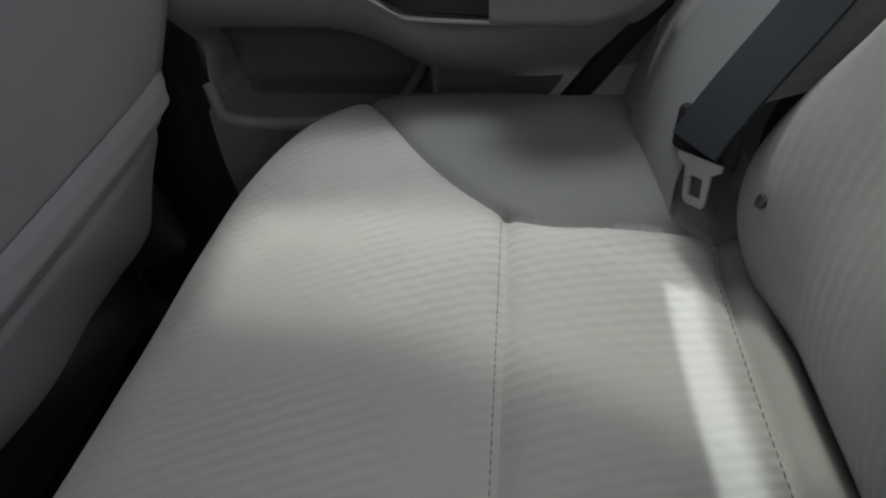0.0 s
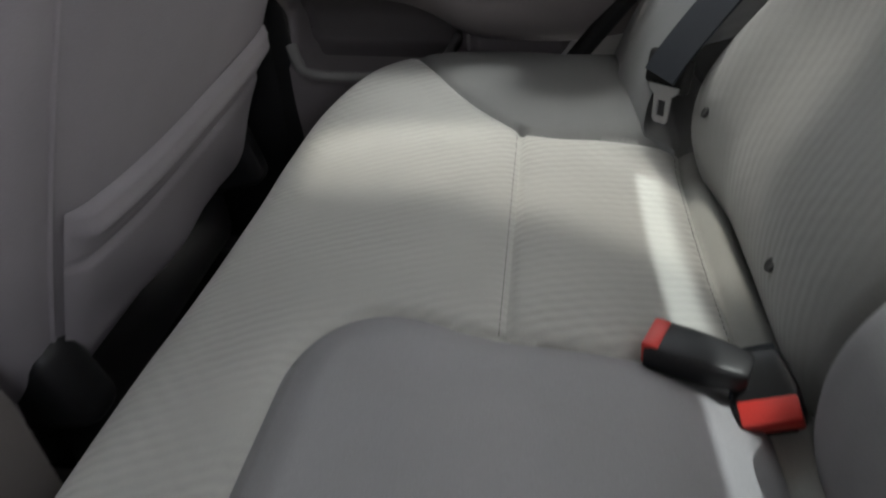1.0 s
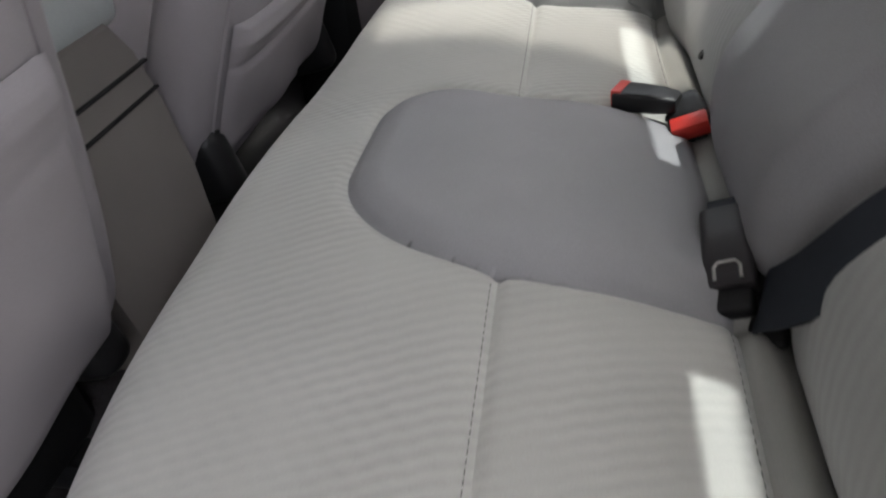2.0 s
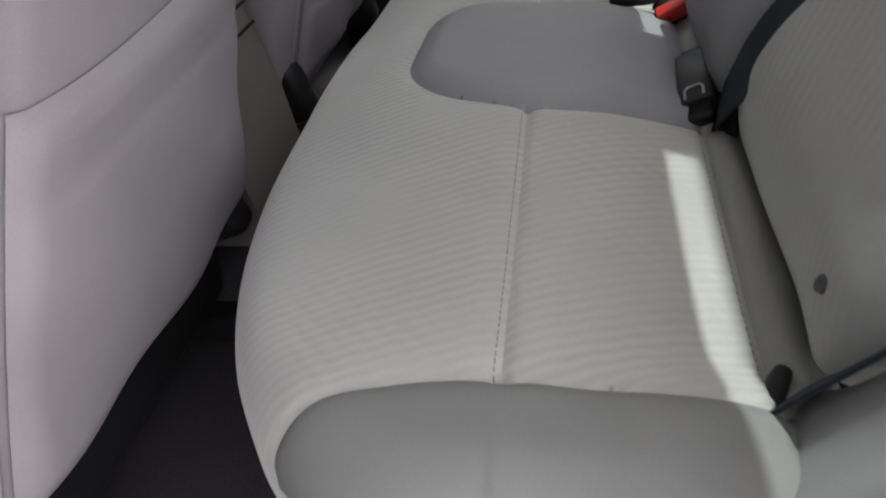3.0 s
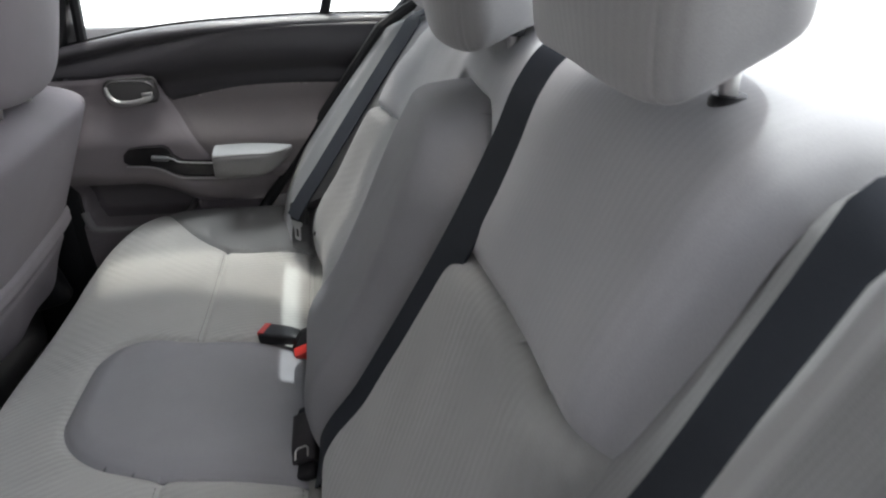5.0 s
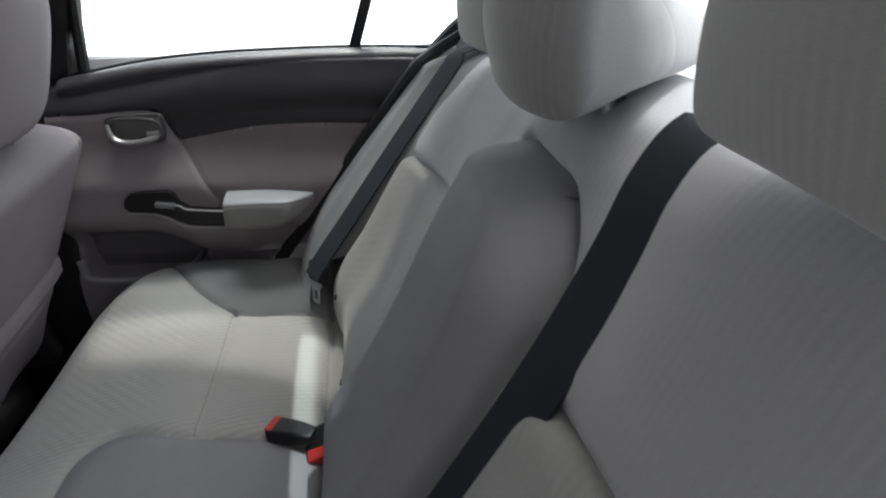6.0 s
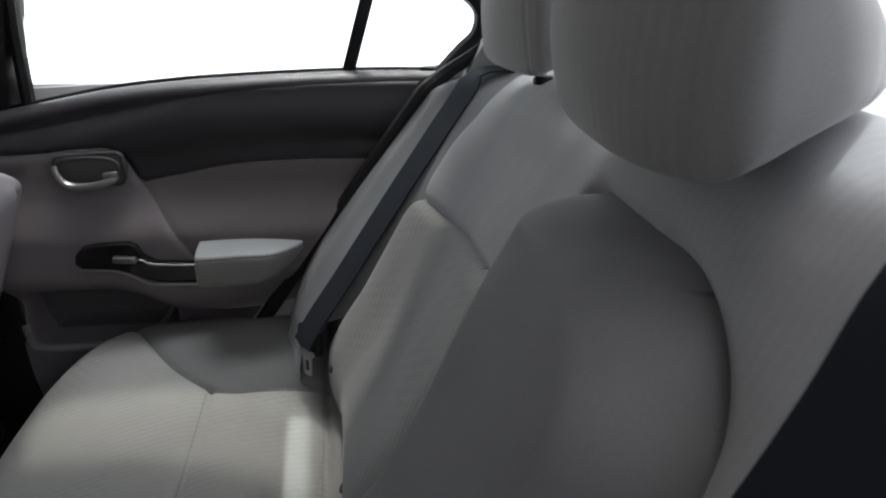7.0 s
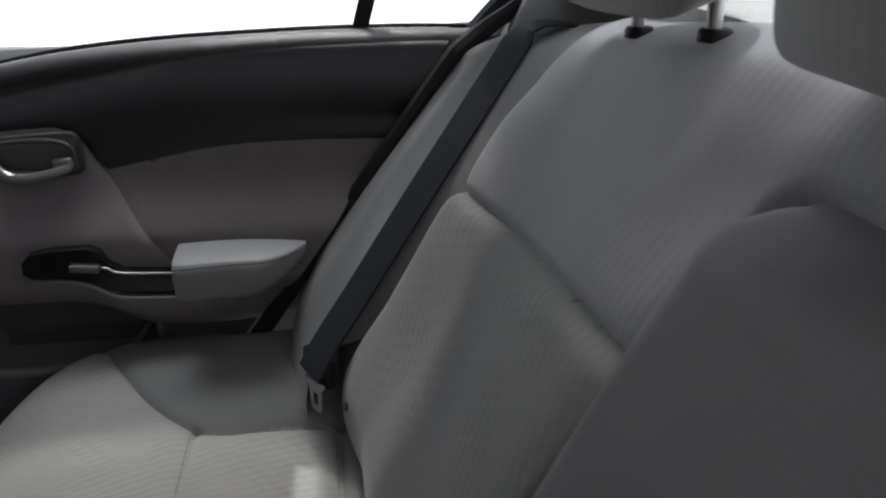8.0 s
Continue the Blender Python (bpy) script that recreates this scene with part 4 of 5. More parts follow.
def build_buckle(tip, tail, up, width, height, label, red=True, dark=True, tongue=False, broad=False):
    """A buckle body from its push-button end (tip) to its stalk end (tail)."""
    tip, tail, up = Vector(tip), Vector(tail), Vector(up)
    ax = (tip - tail).normalized()
    R = rot_to(ax, up)
    length = (tip - tail).length
    mid = (tip + tail) / 2
    t = thing("belt_buckle", tail, label, "belt buckle", group="rear belt buckles")
    bm = bmesh.new()
    prof = [(-0.5, 0.55, 0.6), (-0.44, 0.72, 0.8), (-0.2, 0.88, 0.95), (0.1, 0.98, 1.0), (0.44, 1.0, 1.0), (0.5, 0.93, 0.9)]
    if tongue:
        prof = [(-0.5, 0.80, 0.6), (-0.47, 0.93, 0.85)] + prof[3:]
    rings = []
    for f, a, b in prof:
        ring = []
        for k in range(24):
            th = math.tau * k / 24
            cy = math.copysign(abs(math.cos(th)) ** 0.4, math.cos(th)) * width / 2 * a
            cz = math.copysign(abs(math.sin(th)) ** 0.4, math.sin(th)) * height / 2 * b
            ring.append(mid + R @ Vector((f * length, cy, cz)))
        rings.append(ring)
    loft(bm, rings)
    body = part("body", bm, M_BLACK if dark else M_BUCKLE, t, "", sharp=50)
    if red:
        bm = bmesh.new()
        if broad:
            rounded_box(bm, (0.016, width * 0.86, height * 0.80), mid + R @ Vector((length / 2 - 0.0050, 0, height * 0.12)), R, 0.002, 2)
        else:
            rounded_box(bm, (0.011, width * 0.80, height * 0.82), mid + R @ Vector((length / 2 - 0.0030, 0, height * 0.13)), R, 0.0015, 2)
        part("release_button", bm, M_RED, body, "red push button")
        bm = bmesh.new()
        rounded_box(bm, (0.003, width * 0.62, 0.003), mid + R @ Vector((length / 2 + 0.002, 0, -height * 0.34)), R, 0.0008, 1)
        part("slot", bm, M_RUBBER, body, "dark tongue slot")
    bm = bmesh.new()
    stalk = [tail + R @ Vector((0.006, 0, 0)), tail + R @ Vector((-0.012, 0, -0.006)), tail + R @ Vector((-0.026, 0, -0.026))]
    rows = []
    for p in resample(stalk, 6):
        rows.append([p + R @ Vector((0, sy * width * 0.30, sz * 0.003)) for sy, sz in ((-1, -1), (1, -1), (1, 1), (-1, 1))])
    loft(bm, rows)
    part("stalk", bm, M_BELT, t, "webbing stalk of the buckle")
    if tongue:
        bm = bmesh.new()
        pts = [(-0.009, -0.008), (-0.009, 0.003), (-0.006, 0.007), (0.006, 0.007), (0.009, 0.003), (0.009, -0.008)]
        tube(bm, [tip + R @ Vector((-0.012 - b, a, height * 0.5 + 0.0022)) for a, b in pts], 0.0015, 6)
        part("latch_loop", bm, M_STEEL, body, "bright steel latch loop")
        bm = bmesh.new()
        rounded_box(bm, (0.024, width * 0.80, height * 0.9), tip + R @ Vector((0.006, 0, -0.003)), R, 0.006, 3)
        part("end_cap", bm, M_BLACK, body, "black plastic end cap")
    return t


build_buckle((0.097, 0.146, 0.368), (0.150, 0.121, 0.347), (-0.12, 0.0, 1), 0.034, 0.021, "black belt buckle with a red button lying on the cushion")
build_buckle((0.158, 0.098, 0.354), (0.166, 0.142, 0.343), (-0.42, -0.35, 0.85), 0.040, 0.025, "short black belt buckle with a broad red button", broad=True)
build_buckle((0.165, -0.121, 0.331), (0.164, -0.053, 0.356), (-0.45, -0.25, 0.85), 0.036, 0.020, "dark grey belt buckle lying along the seat crease", red=False, dark=False, tongue=True)


# ------------------------------------------------------------------ right-hand rear door
DOOR_Y = 0.665
TOPLINE = spline([-0.36, -0.257, -0.149, -0.035, 0.081, 0.218, 0.364, 0.46], [0.690, 0.711, 0.732, 0.745, 0.752, 0.757, 0.756, 0.75])
TRIM_LOW = spline([-0.38, -0.24, -0.175, -0.140, -0.125, -0.112, -0.100, -0.085, -0.039, 0.038, 0.132, 0.248, 0.42],
                  [0.640, 0.645, 0.651, 0.648, 0.634, 0.612, 0.600, 0.602, 0.611, 0.624, 0.629, 0.628, 0.624])


TRIM_BASE = spline([-0.38, -0.24, -0.10, 0.04, 0.13, 0.25, 0.42], [0.575, 0.588, 0.603, 0.622, 0.628, 0.628, 0.624])


def door_edge(x, z):
    """Distance past the slanted rear edge of the door."""
    return (x - (0.047 + (z - 0.351) * 0.719)) * 0.81


def crease(x, z):
    return (x - (-0.104 + (0.599 - z) * 0.65)) * 0.84


def pocket(x, z):
    return rounded_rect(x + 0.10 * (z - 0.38), z, -0.318, -0.088, 0.327, 0.426, 0.030)


def door_face(x, z):
    top = TOPLINE(x)
    low = TRIM_BASE(x)
    f = np.clip((z - low) / np.maximum(top - low, 0.02), 0, 1)
    y = DOOR_Y - 0.05 * (x + 0.1) * 0.4
    y = y + 0.016 * smoothstep(0.0, 0.25, f) - 0.020 * np.sin(np.pi * np.clip(f, 0, 1)) ** 2 * 0.7
    y = y + 0.062 * np.clip((f - 0.86) / 0.14, 0, 1) ** 2.0 + 0.012 * smoothstep(0.3, 0.9, f)
    t = z - TRIM_LOW(x)
    y = y + 0.004 * np.exp(-(t / 0.005) ** 2)
    c = crease(x, z)
    inset = smoothstep(-0.004, 0.004, c) * smoothstep(0.0, -0.01, t)
    y = y + 0.003 * inset + np.where(t < 0, 0.003 * np.exp(-(c / 0.005) ** 2), 0)
    # the waist swells inwards to the armrest, and falls back to the pocket below
    y = y - 0.044 * smoothstep(0.60, 0.515, z) + 0.072 * smoothstep(0.465, 0.375, z)
    p = pocket(x, z)
    y = y + 0.046 * smoothstep(0.003, -0.012, p)
    rim = np.exp(-((p - 0.006) / 0.006) ** 2) * smoothstep(0.40, 0.36, z)
    y = y - 0.022 * rim - 0.034 * smoothstep(0.342, 0.327, z) * smoothstep(0.02, -0.06, x) * smoothstep(0.10, 0.30, z)
    return y + 0.0004 * bumps(x, z, 0.2, 31)


def build_door():
    door = thing("rear_door", (0.0, 0.70, 0.06), "grey and black trimmed rear car door, closed, with its window", "car door")
    trim = lambda x, z: (z - TRIM_LOW(x)) * 0.9
    topf = lambda x, z: z - TOPLINE(x)
    out_of = lambda x, z: np.maximum(np.maximum(door_edge(x, z), z - TOPLINE(x)), -0.328 - x)
    place = lambda x, z: np.stack([x, door_face(x, z), z], -1)
    tests = [("upper", lambda x, z: trim(x, z) > 0), ("insert", lambda x, z: (crease(x, z) > 0) & (z > 0.47)),
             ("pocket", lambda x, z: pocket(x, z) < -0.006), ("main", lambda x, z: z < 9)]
    out, _ = patchwork(-0.364, 0.40, 0.06, 0.764, 0.004, out_of, [trim, crease, topf, door_edge, lambda x, z: pocket(x, z) + 0.006], place, tests)
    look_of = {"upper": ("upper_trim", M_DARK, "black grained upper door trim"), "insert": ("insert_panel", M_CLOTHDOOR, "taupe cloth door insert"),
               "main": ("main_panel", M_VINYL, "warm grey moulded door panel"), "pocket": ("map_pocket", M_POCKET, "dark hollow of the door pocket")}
    for key, (v, f) in out.items():
        n, m, l = look_of[key]
        mesh_object(n, v, [q for q in f], m, door, l)
    # outer skin
    bm = bmesh.new()
    rounded_box(bm, (0.72, 0.02, 0.66), (0.06, 0.800, 0.40), None, 0.006, 2)
    part("outer_skin", bm, M_PAINT, door)
    bm = bmesh.new()
    rounded_box(bm, (0.030, 0.150, 0.68), (-0.345, 0.755, 0.37), None, 0.006, 2)
    part("door_edge", bm, M_RUBBER, door, "black front edge of the door")

    # lip along the lower rim of the map pocket
    bm = bmesh.new()
    lip = resample([(x, float(door_face(np.array(x), np.array(z))) - 0.003, z) for x, z in ((-0.324, 0.356), (-0.314, 0.337), (-0.292, 0.327), (-0.20, 0.326), (-0.125, 0.331), (-0.100, 0.352))], 40)
    tube(bm, lip, [0.0085 - 0.003 * k / 40 for k in range(41)], 10)
    part("pocket_lip", bm, M_ARMLOW, door, "rounded lip of the map pocket", sharp=60)

    # armrest
    def arm_front(f):
        return 0.562 + 0.050 * max(0.0, (f - 0.60) / 0.40) ** 2.0
    bm = bmesh.new()
    rings = []
    for k, x in enumerate(np.linspace(-0.020, 0.136, 24)):
        f = k / 23
        front = arm_front(f) + 0.004 * max(0.0, (0.06 - f) / 0.06)
        top = 0.514 + 0.004 * math.sin(math.pi * f) - 0.004 * f
        low = 0.446 + 0.046 * max(0.0, (f - 0.50) / 0.50) ** 1.6
        ring = []
        for k2 in range(22):
            th = math.pi * k2 / 21
            cz = math.cos(th)
            yy = 0.640 - (0.640 - front) * max(0.0, math.sin(th)) ** 0.45
            zz = (top + low) / 2 + math.copysign(abs(cz) ** 0.40, cz) * (top - low) / 2
            if cz < 0:
                yy += 0.045 * (-cz) ** 1.3 * math.sin(th)
            ring.append((x, yy, zz))
        rings.append(ring)
    loft(bm, [r[6:] for r in rings], closed=False)
    for r in (rings[0][6:], rings[-1][6:]):
        bm.faces.new([bm.verts.new(p) for p in r])
    bmesh.ops.remove_doubles(bm, verts=bm.verts, dist=0.0003)
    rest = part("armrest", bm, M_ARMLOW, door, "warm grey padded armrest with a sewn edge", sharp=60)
    bm = bmesh.new()
    loft(bm, [r[:7] for r in rings], closed=False)
    for r in (rings[0][:7], rings[-1][:7]):
        bm.faces.new([bm.verts.new(p) for p in r])
    bmesh.ops.remove_doubles(bm, verts=bm.verts, dist=0.0003)
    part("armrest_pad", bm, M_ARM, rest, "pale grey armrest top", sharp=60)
    bm = bmesh.new()
    tube(bm, [(x, arm_front((x + 0.020) / 0.156) + 0.0015, 0.506 + 0.003 * math.sin(math.pi * (x + 0.02) / 0.156)) for x in np.linspace(-0.018, 0.125, 24)], 0.0011, 5)
    part("stitching", bm, M_THREAD, door, "dark seam along the armrest edge")

    # switch and pull recess
    SY = 0.628
    outline = [(-0.200, 0.491), (-0.198, 0.505), (-0.189, 0.515), (-0.165, 0.519), (-0.122, 0.520), (-0.111, 0.514), (-0.104, 0.499), (-0.088, 0.488),
               (-0.018, 0.482), (-0.016, 0.452), (-0.086, 0.456), (-0.106, 0.462), (-0.126, 0.473), (-0.150, 0.480), (-0.190, 0.483)]
    bm = bmesh.new()
    extrude_outline(bm, outline, (0, SY - 0.020, 0), (1, 0, 0), (0, 0, 1), 0.045, (0, 1, 0))
    recess = part("switch_panel", bm, M_GLOSS, door, "black recessed window switch panel", sharp=30)
    bm = bmesh.new()
    rounded_box(bm, (0.034, 0.012, 0.010), (-0.128, SY - 0.023, 0.4965), Matrix.Rotation(radians(6), 3, "Y"), 0.003, 3)
    part("window_switch", bm, M_BUTTON, recess, "small grey window switch")
    bm = bmesh.new()
    low = resample([(-0.196, SY - 0.020, 0.481), (-0.150, SY - 0.021, 0.478), (-0.126, SY - 0.022, 0.4705), (-0.106, SY - 0.024, 0.459), (-0.086, SY - 0.026, 0.4535), (-0.016, SY - 0.026, 0.4495)], 30)
    tube(bm, low, 0.0022, 8)
    part("bright_edge", bm, M_SATIN, recess, "bright edge of the pull recess")
    bm = bmesh.new()
    tube(bm, resample([(-0.140, SY - 0.021, 0.498), (-0.106, SY - 0.021, 0.494), (-0.088, SY - 0.021, 0.4855), (-0.018, SY - 0.021, 0.4805)], 16), 0.0017, 8)
    part("bright_edge", bm, M_SATIN, recess, "bright edge of the pull recess")
    # swell below the recess that carries the pull
    bm = bmesh.new()
    rings = []
    under_line = spline([-0.22, -0.150, -0.126, -0.09, -0.01, 0.06, 0.14], [0.478, 0.475, 0.468, 0.451, 0.446, 0.452, 0.470])
    for k, x in enumerate(np.linspace(-0.214, 0.132, 36)):
        f = k / 35
        t0 = float(under_line(x))
        h = 0.018 + 0.010 * f
        bulge = (0.030 + 0.012 * f) * min(1.0, f / 0.12) ** 0.5 * (1 - 0.9 * max(0.0, (f - 0.55) / 0.45) ** 1.5)
        ring = []
        for k2 in range(14):
            th = math.pi * k2 / 13
            ring.append((x, 0.640 - bulge * max(0.0, math.sin(th)) ** 0.7 + 0.05 * (1 - math.cos(th)) / 2 * 0.9, t0 - h * 1.6 + h * 1.6 * math.cos(th)))
        rings.append(ring)
    loft(bm, rings, closed=False)
    part("pull", bm, M_VINYL, door, "warm grey pull below the switches", sharp=60)

    # inner handle
    c = Vector((-0.172, DOOR_Y - 0.010, 0.622))
    bm = bmesh.new()
    rounded_box(bm, (0.100, 0.012, 0.052), c + Vector((0.0, 0.010, -0.001)), Matrix.Rotation(radians(-3), 3, "Y"), 0.012, 4)
    bowl = part("handle_bowl", bm, M_BOWL, door, "grey hollow behind the inner handle")
    bm = bmesh.new()
    ring = []
    for k in range(40):
        th = math.tau * k / 40
        x = math.copysign(abs(math.cos(th)) ** 0.6, math.cos(th)) * 0.044
        z = math.copysign(abs(math.sin(th)) ** 0.6, math.sin(th)) * 0.021
        if x < 0:
            z *= 0.95
        ring.append(c + Vector((x + 0.10 * z, -0.002, z - 0.05 * x)))
    tube(bm, ring, 0.0030, 8, closed=True)
    part("handle_rim", bm, M_SATIN2, bowl, "thin satin rim")
    bm = bmesh.new()
    lev = resample([c + Vector((-0.045, -0.004, 0.010)), c + Vector((-0.040, -0.010, -0.006)), c + Vector((-0.026, -0.014, -0.019)), c + Vector((0.0, -0.015, -0.020)), c + Vector((0.030, -0.012, -0.014)), c + Vector((0.040, -0.008, -0.010))], 24)
    tube(bm, lev, [0.004 + 0.0025 * math.sin(math.pi * k / 24) for k in range(25)], 10)
    part("lever", bm, M_SATIN, bowl, "satin silver pull lever")
    bm = bmesh.new()
    rounded_box(bm, (0.022, 0.010, 0.013), c + Vector((0.032, -0.006, -0.007)), Matrix.Rotation(radians(-6), 3, "Y"), 0.003, 3)
    part("lock_button", bm, M_SATIN, bowl, "satin lock tab")

    # window: frame, divider, panes and seals
    def wy(z):
        return 0.742 - 0.10 * (z - 0.75)
    bm = bmesh.new()
    pts = [(-0.264, 0.700), (-0.255, 0.81), (-0.249, 0.86), (-0.235, 0.99), (-0.20, 1.08)]
    tube(bm, resample([(x - 0.008, wy(z), z) for x, z in pts], 20), 0.011, 8)
    part("window_frame", bm, M_BLACK, door, "black front upright of the window frame")
    bm = bmesh.new()
    tube(bm, resample([(-0.21, wy(1.08), 1.08), (0.0, wy(1.11), 1.11), (0.19, wy(1.055), 1.055), (0.33, wy(0.945), 0.945), (0.412, wy(0.872), 0.872)], 28), 0.013, 8)
    part("window_frame", bm, M_BLACK, door, "black upper rail of the window frame")
    bm = bmesh.new()
    tube(bm, resample([(0.355, 0.735, 0.733), (0.371, 0.735, 0.748), (0.405, wy(0.783), 0.783), (0.430, wy(0.808), 0.808), (0.437, wy(0.838), 0.838), (0.427, wy(0.860), 0.860), (0.408, wy(0.876), 0.876)], 30), 0.013, 8)
    part("window_frame", bm, M_BLACK, door, "black rounded rear corner of the window frame")
    bm = bmesh.new()
    rings = []
    for z, x in ((0.748, 0.2195), (0.855, 0.2505), (0.97, 0.285), (1.10, 0.325)):
        rings.append([(x - 0.0105, wy(z) - 0.006, z), (x + 0.0105, wy(z) - 0.006, z), (x + 0.0105, wy(z) + 0.008, z), (x - 0.0105, wy(z) + 0.008, z)])
    loft(bm, rings)
    part("divider_bar", bm, M_BLACK, door, "black bar between the two panes")
    bm = bmesh.new()
    tube(bm, [(x, 0.739, float(TOPLINE(x)) - 0.001) for x in np.linspace(-0.30, 0.375, 40)], 0.003, 8)
    part("glass_seal", bm, M_RUBBER, door, "black seal along the window sill")
    bm = bmesh.new()
    rings = []
    for x in np.linspace(-0.302, 0.372, 60):
        zt = float(TOPLINE(x)) - 0.0185
        rings.append([(x, 0.713 + 0.026 * math.cos(a), zt + 0.0180 * math.sin(a)) for a in np.linspace(0, math.tau, 20, endpoint=False)])
    loft(bm, rings)
    part("sill_strip", bm, M_DARK, door, "rounded black strip along the window sill", sharp=60)
    for xs in (((-0.262, 0.73), (0.21, 0.752), (0.28, 0.985), (0.16, 1.07), (-0.215, 1.08)), ((0.23, 0.752), (0.365, 0.752), (0.428, 0.82), (0.42, 0.860), (0.30, 0.965))):
        bm = bmesh.new()
        vs = [bm.verts.new((x, wy(z) + 0.003, z)) for x, z in xs]
        vt = [bm.verts.new((x, wy(z) + 0.006, z)) for x, z in xs]
        bm.faces.new(vs)
        bm.faces.new(vt[::-1])
        for i in range(len(xs)):
            j = (i + 1) % len(xs)
            bm.faces.new((vs[i], vt[i], vt[j], vs[j]))
        g = part("pane", bm, M_GLASS, door, "clear window pane")
        g.visible_shadow = False
    return door


# recess darkened in colour, for the shade under the door's swell
M_POCKET = plain("shaded pocket surface", (0.12, 0.108, 0.108), 0.8, spec=0.2, relief=0.2)
# armrest top lightened, front darker: window light put into two vinyl colours
M_ARM = plain("lit armrest top vinyl", (0.33, 0.34, 0.335), 0.5, spec=0.4, fine=0.05, relief=0.25)
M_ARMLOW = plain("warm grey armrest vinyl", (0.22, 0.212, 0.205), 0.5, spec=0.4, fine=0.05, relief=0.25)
M_GLOSS = plain("gloss black switch trim", (0.012, 0.011, 0.011), 0.22, spec=0.5, relief=0.0)
M_BUTTON = plain("mid grey switch plastic", (0.12, 0.12, 0.12), 0.4, spec=0.5, relief=0.1)
M_BOWL = plain("grey handle bowl plastic", (0.10, 0.095, 0.092), 0.5, spec=0.4, relief=0.1)
M_SATIN2 = plain("grey handle rim", (0.09, 0.085, 0.085), 0.4, metal=0.3, spec=0.5, relief=0.0)
build_door()

# door edge seal and the dark post in front of the door
bm = bmesh.new()
seal = [Vector((0.055 + (z - 0.351) * 0.719, 0.647, z)) for z in np.linspace(0.20, 0.735, 28)]
seal += resample([seal[-1], (0.372, 0.672, 0.760), (0.413, 0.690, 0.782), (0.448, 0.692, 0.810), (0.460, 0.690, 0.842), (0.447, 0.690, 0.882)], 20)[1:]
tube(bm, seal, [0.012] * 28 + [0.012 - 0.005 * k / 19 for k in range(20)], 8)
tagged(part("door_seal", bm, M_RUBBER, None), "black rubber seal along the rear door edge", "door seal", kind="structure")
# grey trim between the window frame, the roof and the rear pillar
inner = resample([(0.378, 0.722, 0.742), (0.412, 0.722, 0.778), (0.438, 0.722, 0.803), (0.447, 0.722, 0.838), (0.432, 0.720, 0.872), (0.335, 0.715, 0.955), (0.195, 0.706, 1.066), (0.0, 0.700, 1.12), (-0.22, 0.700, 1.09)], 64)
outer = resample([(0.430, 0.700, 0.752), (0.446, 0.695, 0.780), (0.462, 0.690, 0.815), (0.478, 0.682, 0.850), (0.500, 0.668, 0.900), (0.560, 0.600, 1.060), (0.36, 0.650, 1.110), (0.0, 0.670, 1.15), (-0.25, 0.670, 1.15)], 64)
curved_sheet("c_pillar_trim", lambda u, v: np.array(inner[round(u * 64)].lerp(outer[round(u * 64)], v) + Vector((0, -0.006 * math.sin(math.pi * v), 0))), 64, 6, 0.012, M_PILLAR, "pale grey trim round the rear door window", "pillar")
bm = bmesh.new()
rings = []
for z, x, y in ((0.02, -0.42, 0.72), (0.40, -0.41, 0.735), (0.70, -0.332, 0.735), (0.90, -0.288, 0.71), (1.10, -0.235, 0.64)):
    rings.append([(x - 0.07, y + 0.06, z), (x - 0.07, y, z), (x - 0.02, y - 0.012, z), (x + 0.035, y, z), (x + 0.045, y + 0.05, z)])
loft(bm, rings)
tagged(part("b_pillar_right", bm, M_BLACK, None), "black centre pillar beside the front seat", "pillar", kind="structure")
bm = bmesh.new()
rounded_box(bm, (0.16, 0.12, 0.66), (-0.43, 0.735, 0.35), None, 0.02, 2)
tagged(part("pillar_base_right", bm, M_BLACK, None), "black lower pillar in the door gap", "pillar", kind="structure")
bm = bmesh.new()
rings = []
for z, x, y in ((0.02, -0.42, -0.69), (0.70, -0.40, -0.70), (0.90, -0.37, -0.66), (1.10, -0.33, -0.60)):
    rings.append([(x - 0.07, y - 0.06, z), (x - 0.07, y, z), (x + 0.03, y, z), (x + 0.04, y - 0.05, z)])
loft(bm, rings)
tagged(part("b_pillar_left", bm, M_PILLAR, None), "grey centre pillar of the open doorway", "pillar", kind="structure")


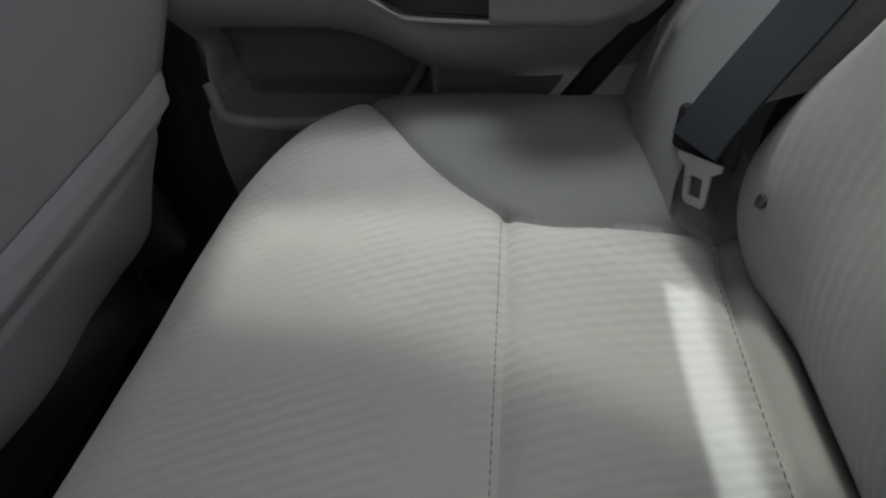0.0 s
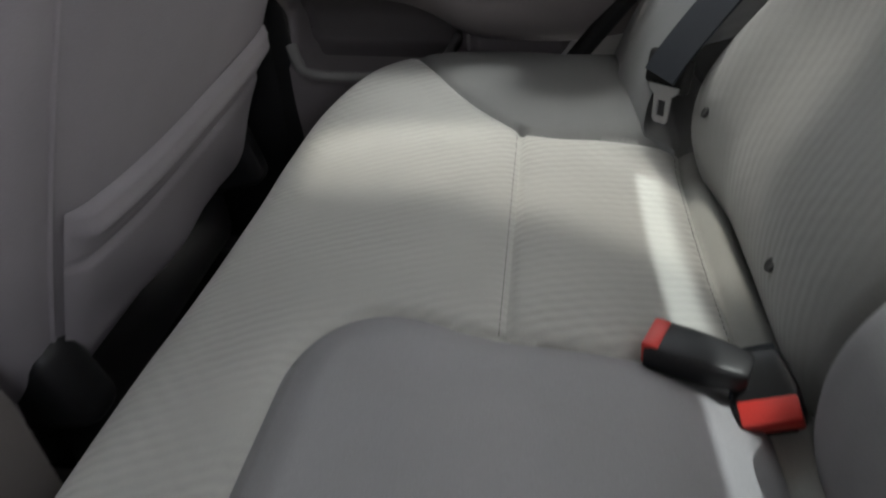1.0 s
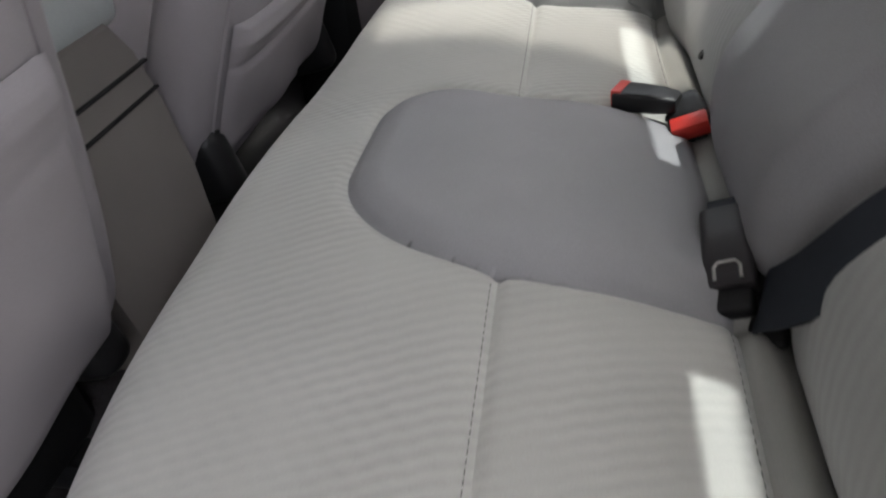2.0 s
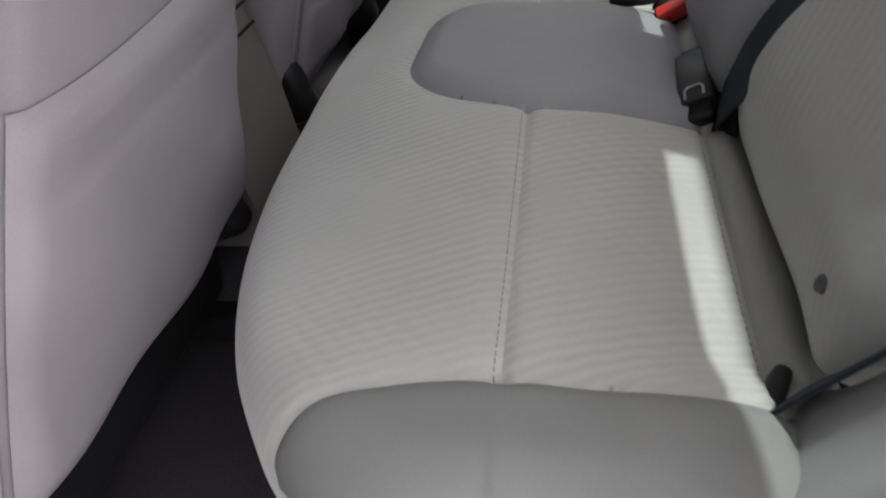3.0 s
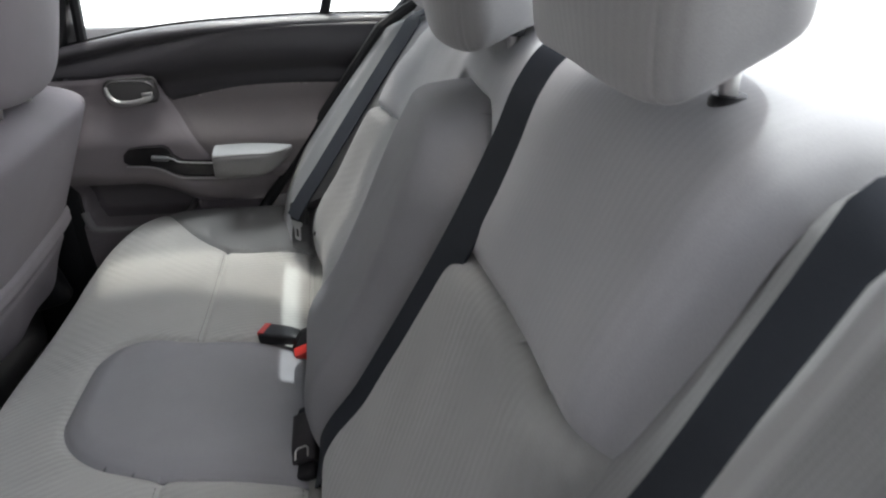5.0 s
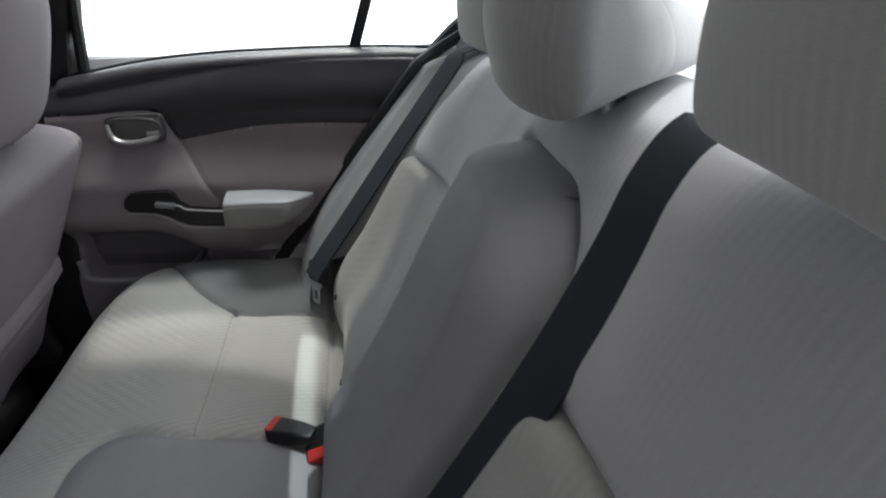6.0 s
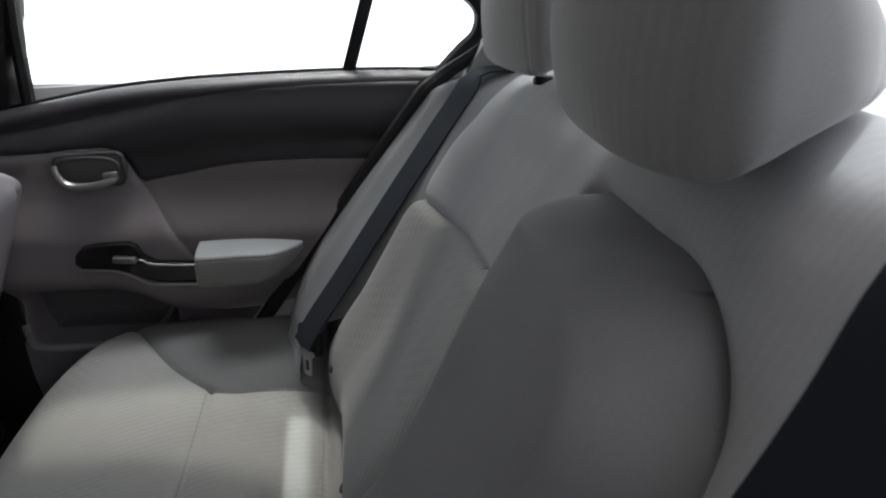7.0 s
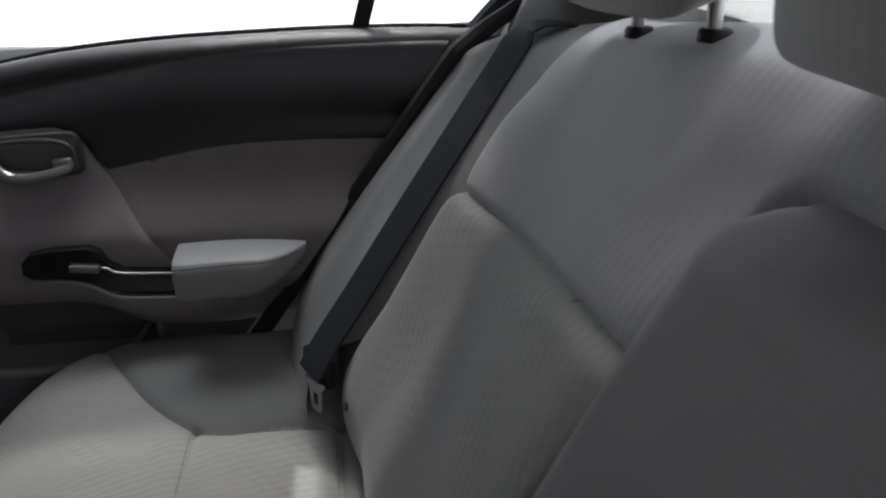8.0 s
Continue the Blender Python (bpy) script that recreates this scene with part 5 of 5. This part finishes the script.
# ------------------------------------------------------------------ front seats
def build_front_seat(yc, label, side, back=0.0, low=0.215, taper=0.0, hem=0.418, half=0.258):
    def seat_back_x(z):
        return -0.212 + back - 0.42 * (0.636 - z)

    t = thing("front_seat", (-0.55, yc, FLOOR_Z), label, "car seat", group="front seats")
    # back shell, wrapped in cloth
    nz, na = 60, 48
    rings = []
    for k in range(nz + 1):
        z = low + (0.665 - low) * k / nz
        f = k / nz
        w = half * (0.95 + 0.05 * math.sin(math.pi * min(1, f * 1.15)) - 0.30 * max(0.0, (f - 0.86) / 0.14) ** 2.2)
        w *= 1 + taper * (0.5 - min(f, 0.8))
        d = 0.125 - 0.035 * f - 0.05 * max(0.0, (f - 0.92) / 0.08) ** 2
        xb = seat_back_x(z) - 0.055 * max(0.0, (f - 0.90) / 0.10) ** 2 - 0.02 * max(0.0, (0.12 - f) / 0.12) ** 2
        ring = []
        for j in range(na):
            th = math.tau * j / na
            y = math.copysign(abs(math.sin(th)) ** 0.60, math.sin(th)) * w
            x = math.copysign(abs(math.cos(th)) ** 0.45, math.cos(th)) * d / 2 - d / 2
            side_f = abs(y) / w
            if x > -d / 2:
                x -= 0.012 * side_f ** 3
                s1 = side_f - 0.80
                x -= 0.006 * math.exp(-(s1 / 0.03) ** 2)
            ring.append((xb + x, yc + y, z))
        rings.append(ring)
    bm = bmesh.new()
    loft(bm, rings)
    shell = part("back_shell", bm, M_BACKCLOTH, t, "grey cloth seat back with a map pocket", sharp=70)
    for j in (6, na - 6):
        bm = bmesh.new()
        tube(bm, [(r[j][0] + 0.0005, r[j][1], r[j][2]) for r in rings[3:56]], 0.0026, 6)
        part("piping", bm, M_BACKCLOTH, shell, "sewn piping up the seat back")
    # map pocket: a slack cloth panel with a rolled hem
    def back_at(f, z):
        g = (z - low) / (0.665 - low)
        w = half * (0.95 + 0.05 * math.sin(math.pi * min(1, g * 1.15))) * (1 + taper * (0.5 - min(g, 0.8)))
        d = 0.125 - 0.035 * g
        sn = abs(f) ** (1 / 0.60)
        x = math.sqrt(max(0.0, 1 - sn * sn)) ** 0.45 * d / 2 - d / 2 - 0.012 * abs(f) ** 3
        return Vector((seat_back_x(z) - 0.02 * max(0.0, (0.12 - g) / 0.12) ** 2 + x, yc + f * w, z))
    cols, rows2 = 44, 52
    grid = []
    for i in range(rows2 + 1):
        v = i / rows2
        z = low + 0.007 + (hem - 0.006 - low) * v
        row = []
        for j in range(cols + 1):
            f = -0.79 + 1.58 * j / cols
            edge = min(1.0, (0.79 - abs(f)) / 0.06)
            o = 0.0012 + 0.008 * edge * min(1.0, v / 0.15)
            o += edge * (0.006 * math.exp(-((z - hem + 0.019) / 0.009) ** 2) - 0.0045 * math.exp(-((z - hem + 0.050) / 0.005) ** 2)) * (1.0 if side > 0 else 0.4)
            o += edge * 0.0035 * math.sin(8 * f + 30 * z + side) * max(0.0, min(1.0, (hem - 0.052 - z) / 0.08))
            if i == rows2:
                o = 0.001
            p = back_at(f, z + 0.004 * edge * math.sin(3.1 * f) * v)
            row.append(p + Vector((0.92, 0, -0.38)) * o)
        grid.append(row)
    bm = bmesh.new()
    loft(bm, grid, closed=False)
    part("map_pocket", bm, M_BACKCLOTH, shell, "slack cloth map pocket with a rolled hem", sharp=70)
    # cushion, only its rear edge shows
    bm = bmesh.new()
    rounded_box(bm, (0.46, 0.50, 0.12), (-0.64, yc, 0.26), Matrix.Rotation(radians(8), 3, "Y"), 0.04, 4)
    part("seat", bm, M_BACKCLOTH, t)
    bm = bmesh.new()
    rounded_box(bm, (0.40, 0.42, 0.10), (-0.62, yc, 0.15), None, 0.02, 2)
    part("seat_base", bm, M_BLACK, t, "black seat frame and rails")
    for s in (-1, 1):
        bm = bmesh.new()
        rounded_box(bm, (0.40, 0.045, 0.05), (-0.56, yc + s * 0.19, FLOOR_Z + 0.026), None, 0.008, 2)
        part("rail", bm, M_BLACK, t)
    # recliner covers
    for s in (-1, 1):
        bm = bmesh.new()
        rounded_box(bm, (0.11, 0.05, 0.10), (-0.415, yc + s * 0.205, 0.235), Matrix.Rotation(radians(-15), 3, "Y"), 0.02, 4)
        part("recliner_cover", bm, M_BLACK, t, "black plastic hinge cover")
    # headrest
    nu, nv = 64, 32
    verts, faces = [], []
    for i in range(nv + 1):
        b = -math.pi / 2 + math.pi * i / nv
        for j in range(nu):
            a = math.tau * j / nu
            sp = lambda v, p: math.copysign(abs(v) ** p, v)
            x = sp(math.cos(b), 0.5) * sp(math.cos(a), 0.6) * 0.055
            y = sp(math.cos(b), 0.5) * sp(math.sin(a), 0.6) * 0.135
            z = sp(math.sin(b), 0.55) * 0.105
            y *= 1 - 0.10 * max(0, z / 0.105)
            x += 0.25 * z - 0.02 * (y / 0.135) ** 2
            verts.append((-0.245 + x, yc + y, 0.785 + z))
    for i in range(nv):
        for j in range(nu):
            k = (j + 1) % nu
            faces.append((i * nu + j, i * nu + k, (i + 1) * nu + k, (i + 1) * nu + j))
    rest = mesh_object("headrest", verts, faces, M_BACKCLOTH, t, "grey cloth front headrest")
    for s in (-1, 1):
        bm = bmesh.new()
        tube(bm, [(-0.275, yc + s * 0.055, 0.62), (-0.262, yc + s * 0.055, 0.72)], 0.006, 10)
        part("post", bm, M_STEEL, rest, "steel headrest post")
    return t


build_front_seat(0.372, "grey cloth front passenger seat with a slack map pocket", 1)
build_front_seat(-0.335, "grey cloth driver seat with a slack map pocket", -1, back=0.03, low=0.214, taper=0.72, hem=0.535, half=0.213)

# ------------------------------------------------------------------ centre console
def build_console():
    t = thing("centre_console", (-0.52, 0.03, FLOOR_Z), "taupe plastic centre console with a padded armrest lid", "console")
    rings = []
    for x, h in ((-0.372, 0.0), (-0.378, 0.004), (-0.40, 0.006), (-0.60, 0.006), (-0.80, -0.05)):
        ring = []
        for y, z in ((-0.072, 0.05), (-0.084, 0.18), (-0.092, 0.28), (-0.076, 0.36), (-0.056, 0.42), (-0.025, 0.452), (0.070, 0.452), (0.090, 0.420), (0.102, 0.36), (0.108, 0.28), (0.098, 0.18), (0.088, 0.05)):
            lean = 0.10 * (0.44 - z)
            ring.append((x + (lean if x > -0.41 else 0) - 0.02, 0.022 + (y - 0.022) * (1 + h * 2), z + h))
        rings.append(ring)
    bm = bmesh.new()
    loft(bm, rings)
    part("body", bm, M_CONSOLE, t, sharp=40)
    bm = bmesh.new()
    rounded_box(bm, (0.34, 0.172, 0.05), (-0.565, 0.022, 0.470), None, 0.02, 4)
    part("lid", bm, M_LID, t, "pale grey padded armrest lid")
    for z in (0.407, 0.378):
        bm = bmesh.new()
        lean = 0.10 * (0.44 - z)
        rounded_box(bm, (0.006, 0.160, 0.0035), (-0.3915 + lean, 0.022, z), None, 0.001, 1)
        part("groove", bm, M_RUBBER, t, "dark joint across the console rear")
    bm = bmesh.new()
    rounded_box(bm, (1.1, 0.30, 0.14), (-0.55, 0.02, 0.06), None, 0.05, 3)
    tagged(part("tunnel", bm, M_CARPET, None), "black carpeted floor tunnel", "floor", kind="structure")


M_CONSOLE = plain("taupe console plastic", (0.15, 0.136, 0.126), 0.5, spec=0.4, relief=0.3)
M_LID = plain("pale grey lid vinyl", (0.34, 0.36, 0.36), 0.5, spec=0.4, relief=0.2)
build_console()

# dashboard far ahead, closing the cabin
bm = bmesh.new()
rounded_box(bm, (0.45, 1.40, 0.36), (-1.42, 0.02, 0.52), Matrix.Rotation(radians(-6), 3, "Y"), 0.08, 5)
dash = part("dashboard", bm, M_BLACK, None)
tagged(dash, "dark moulded dashboard ahead of the front seats", "dashboard")
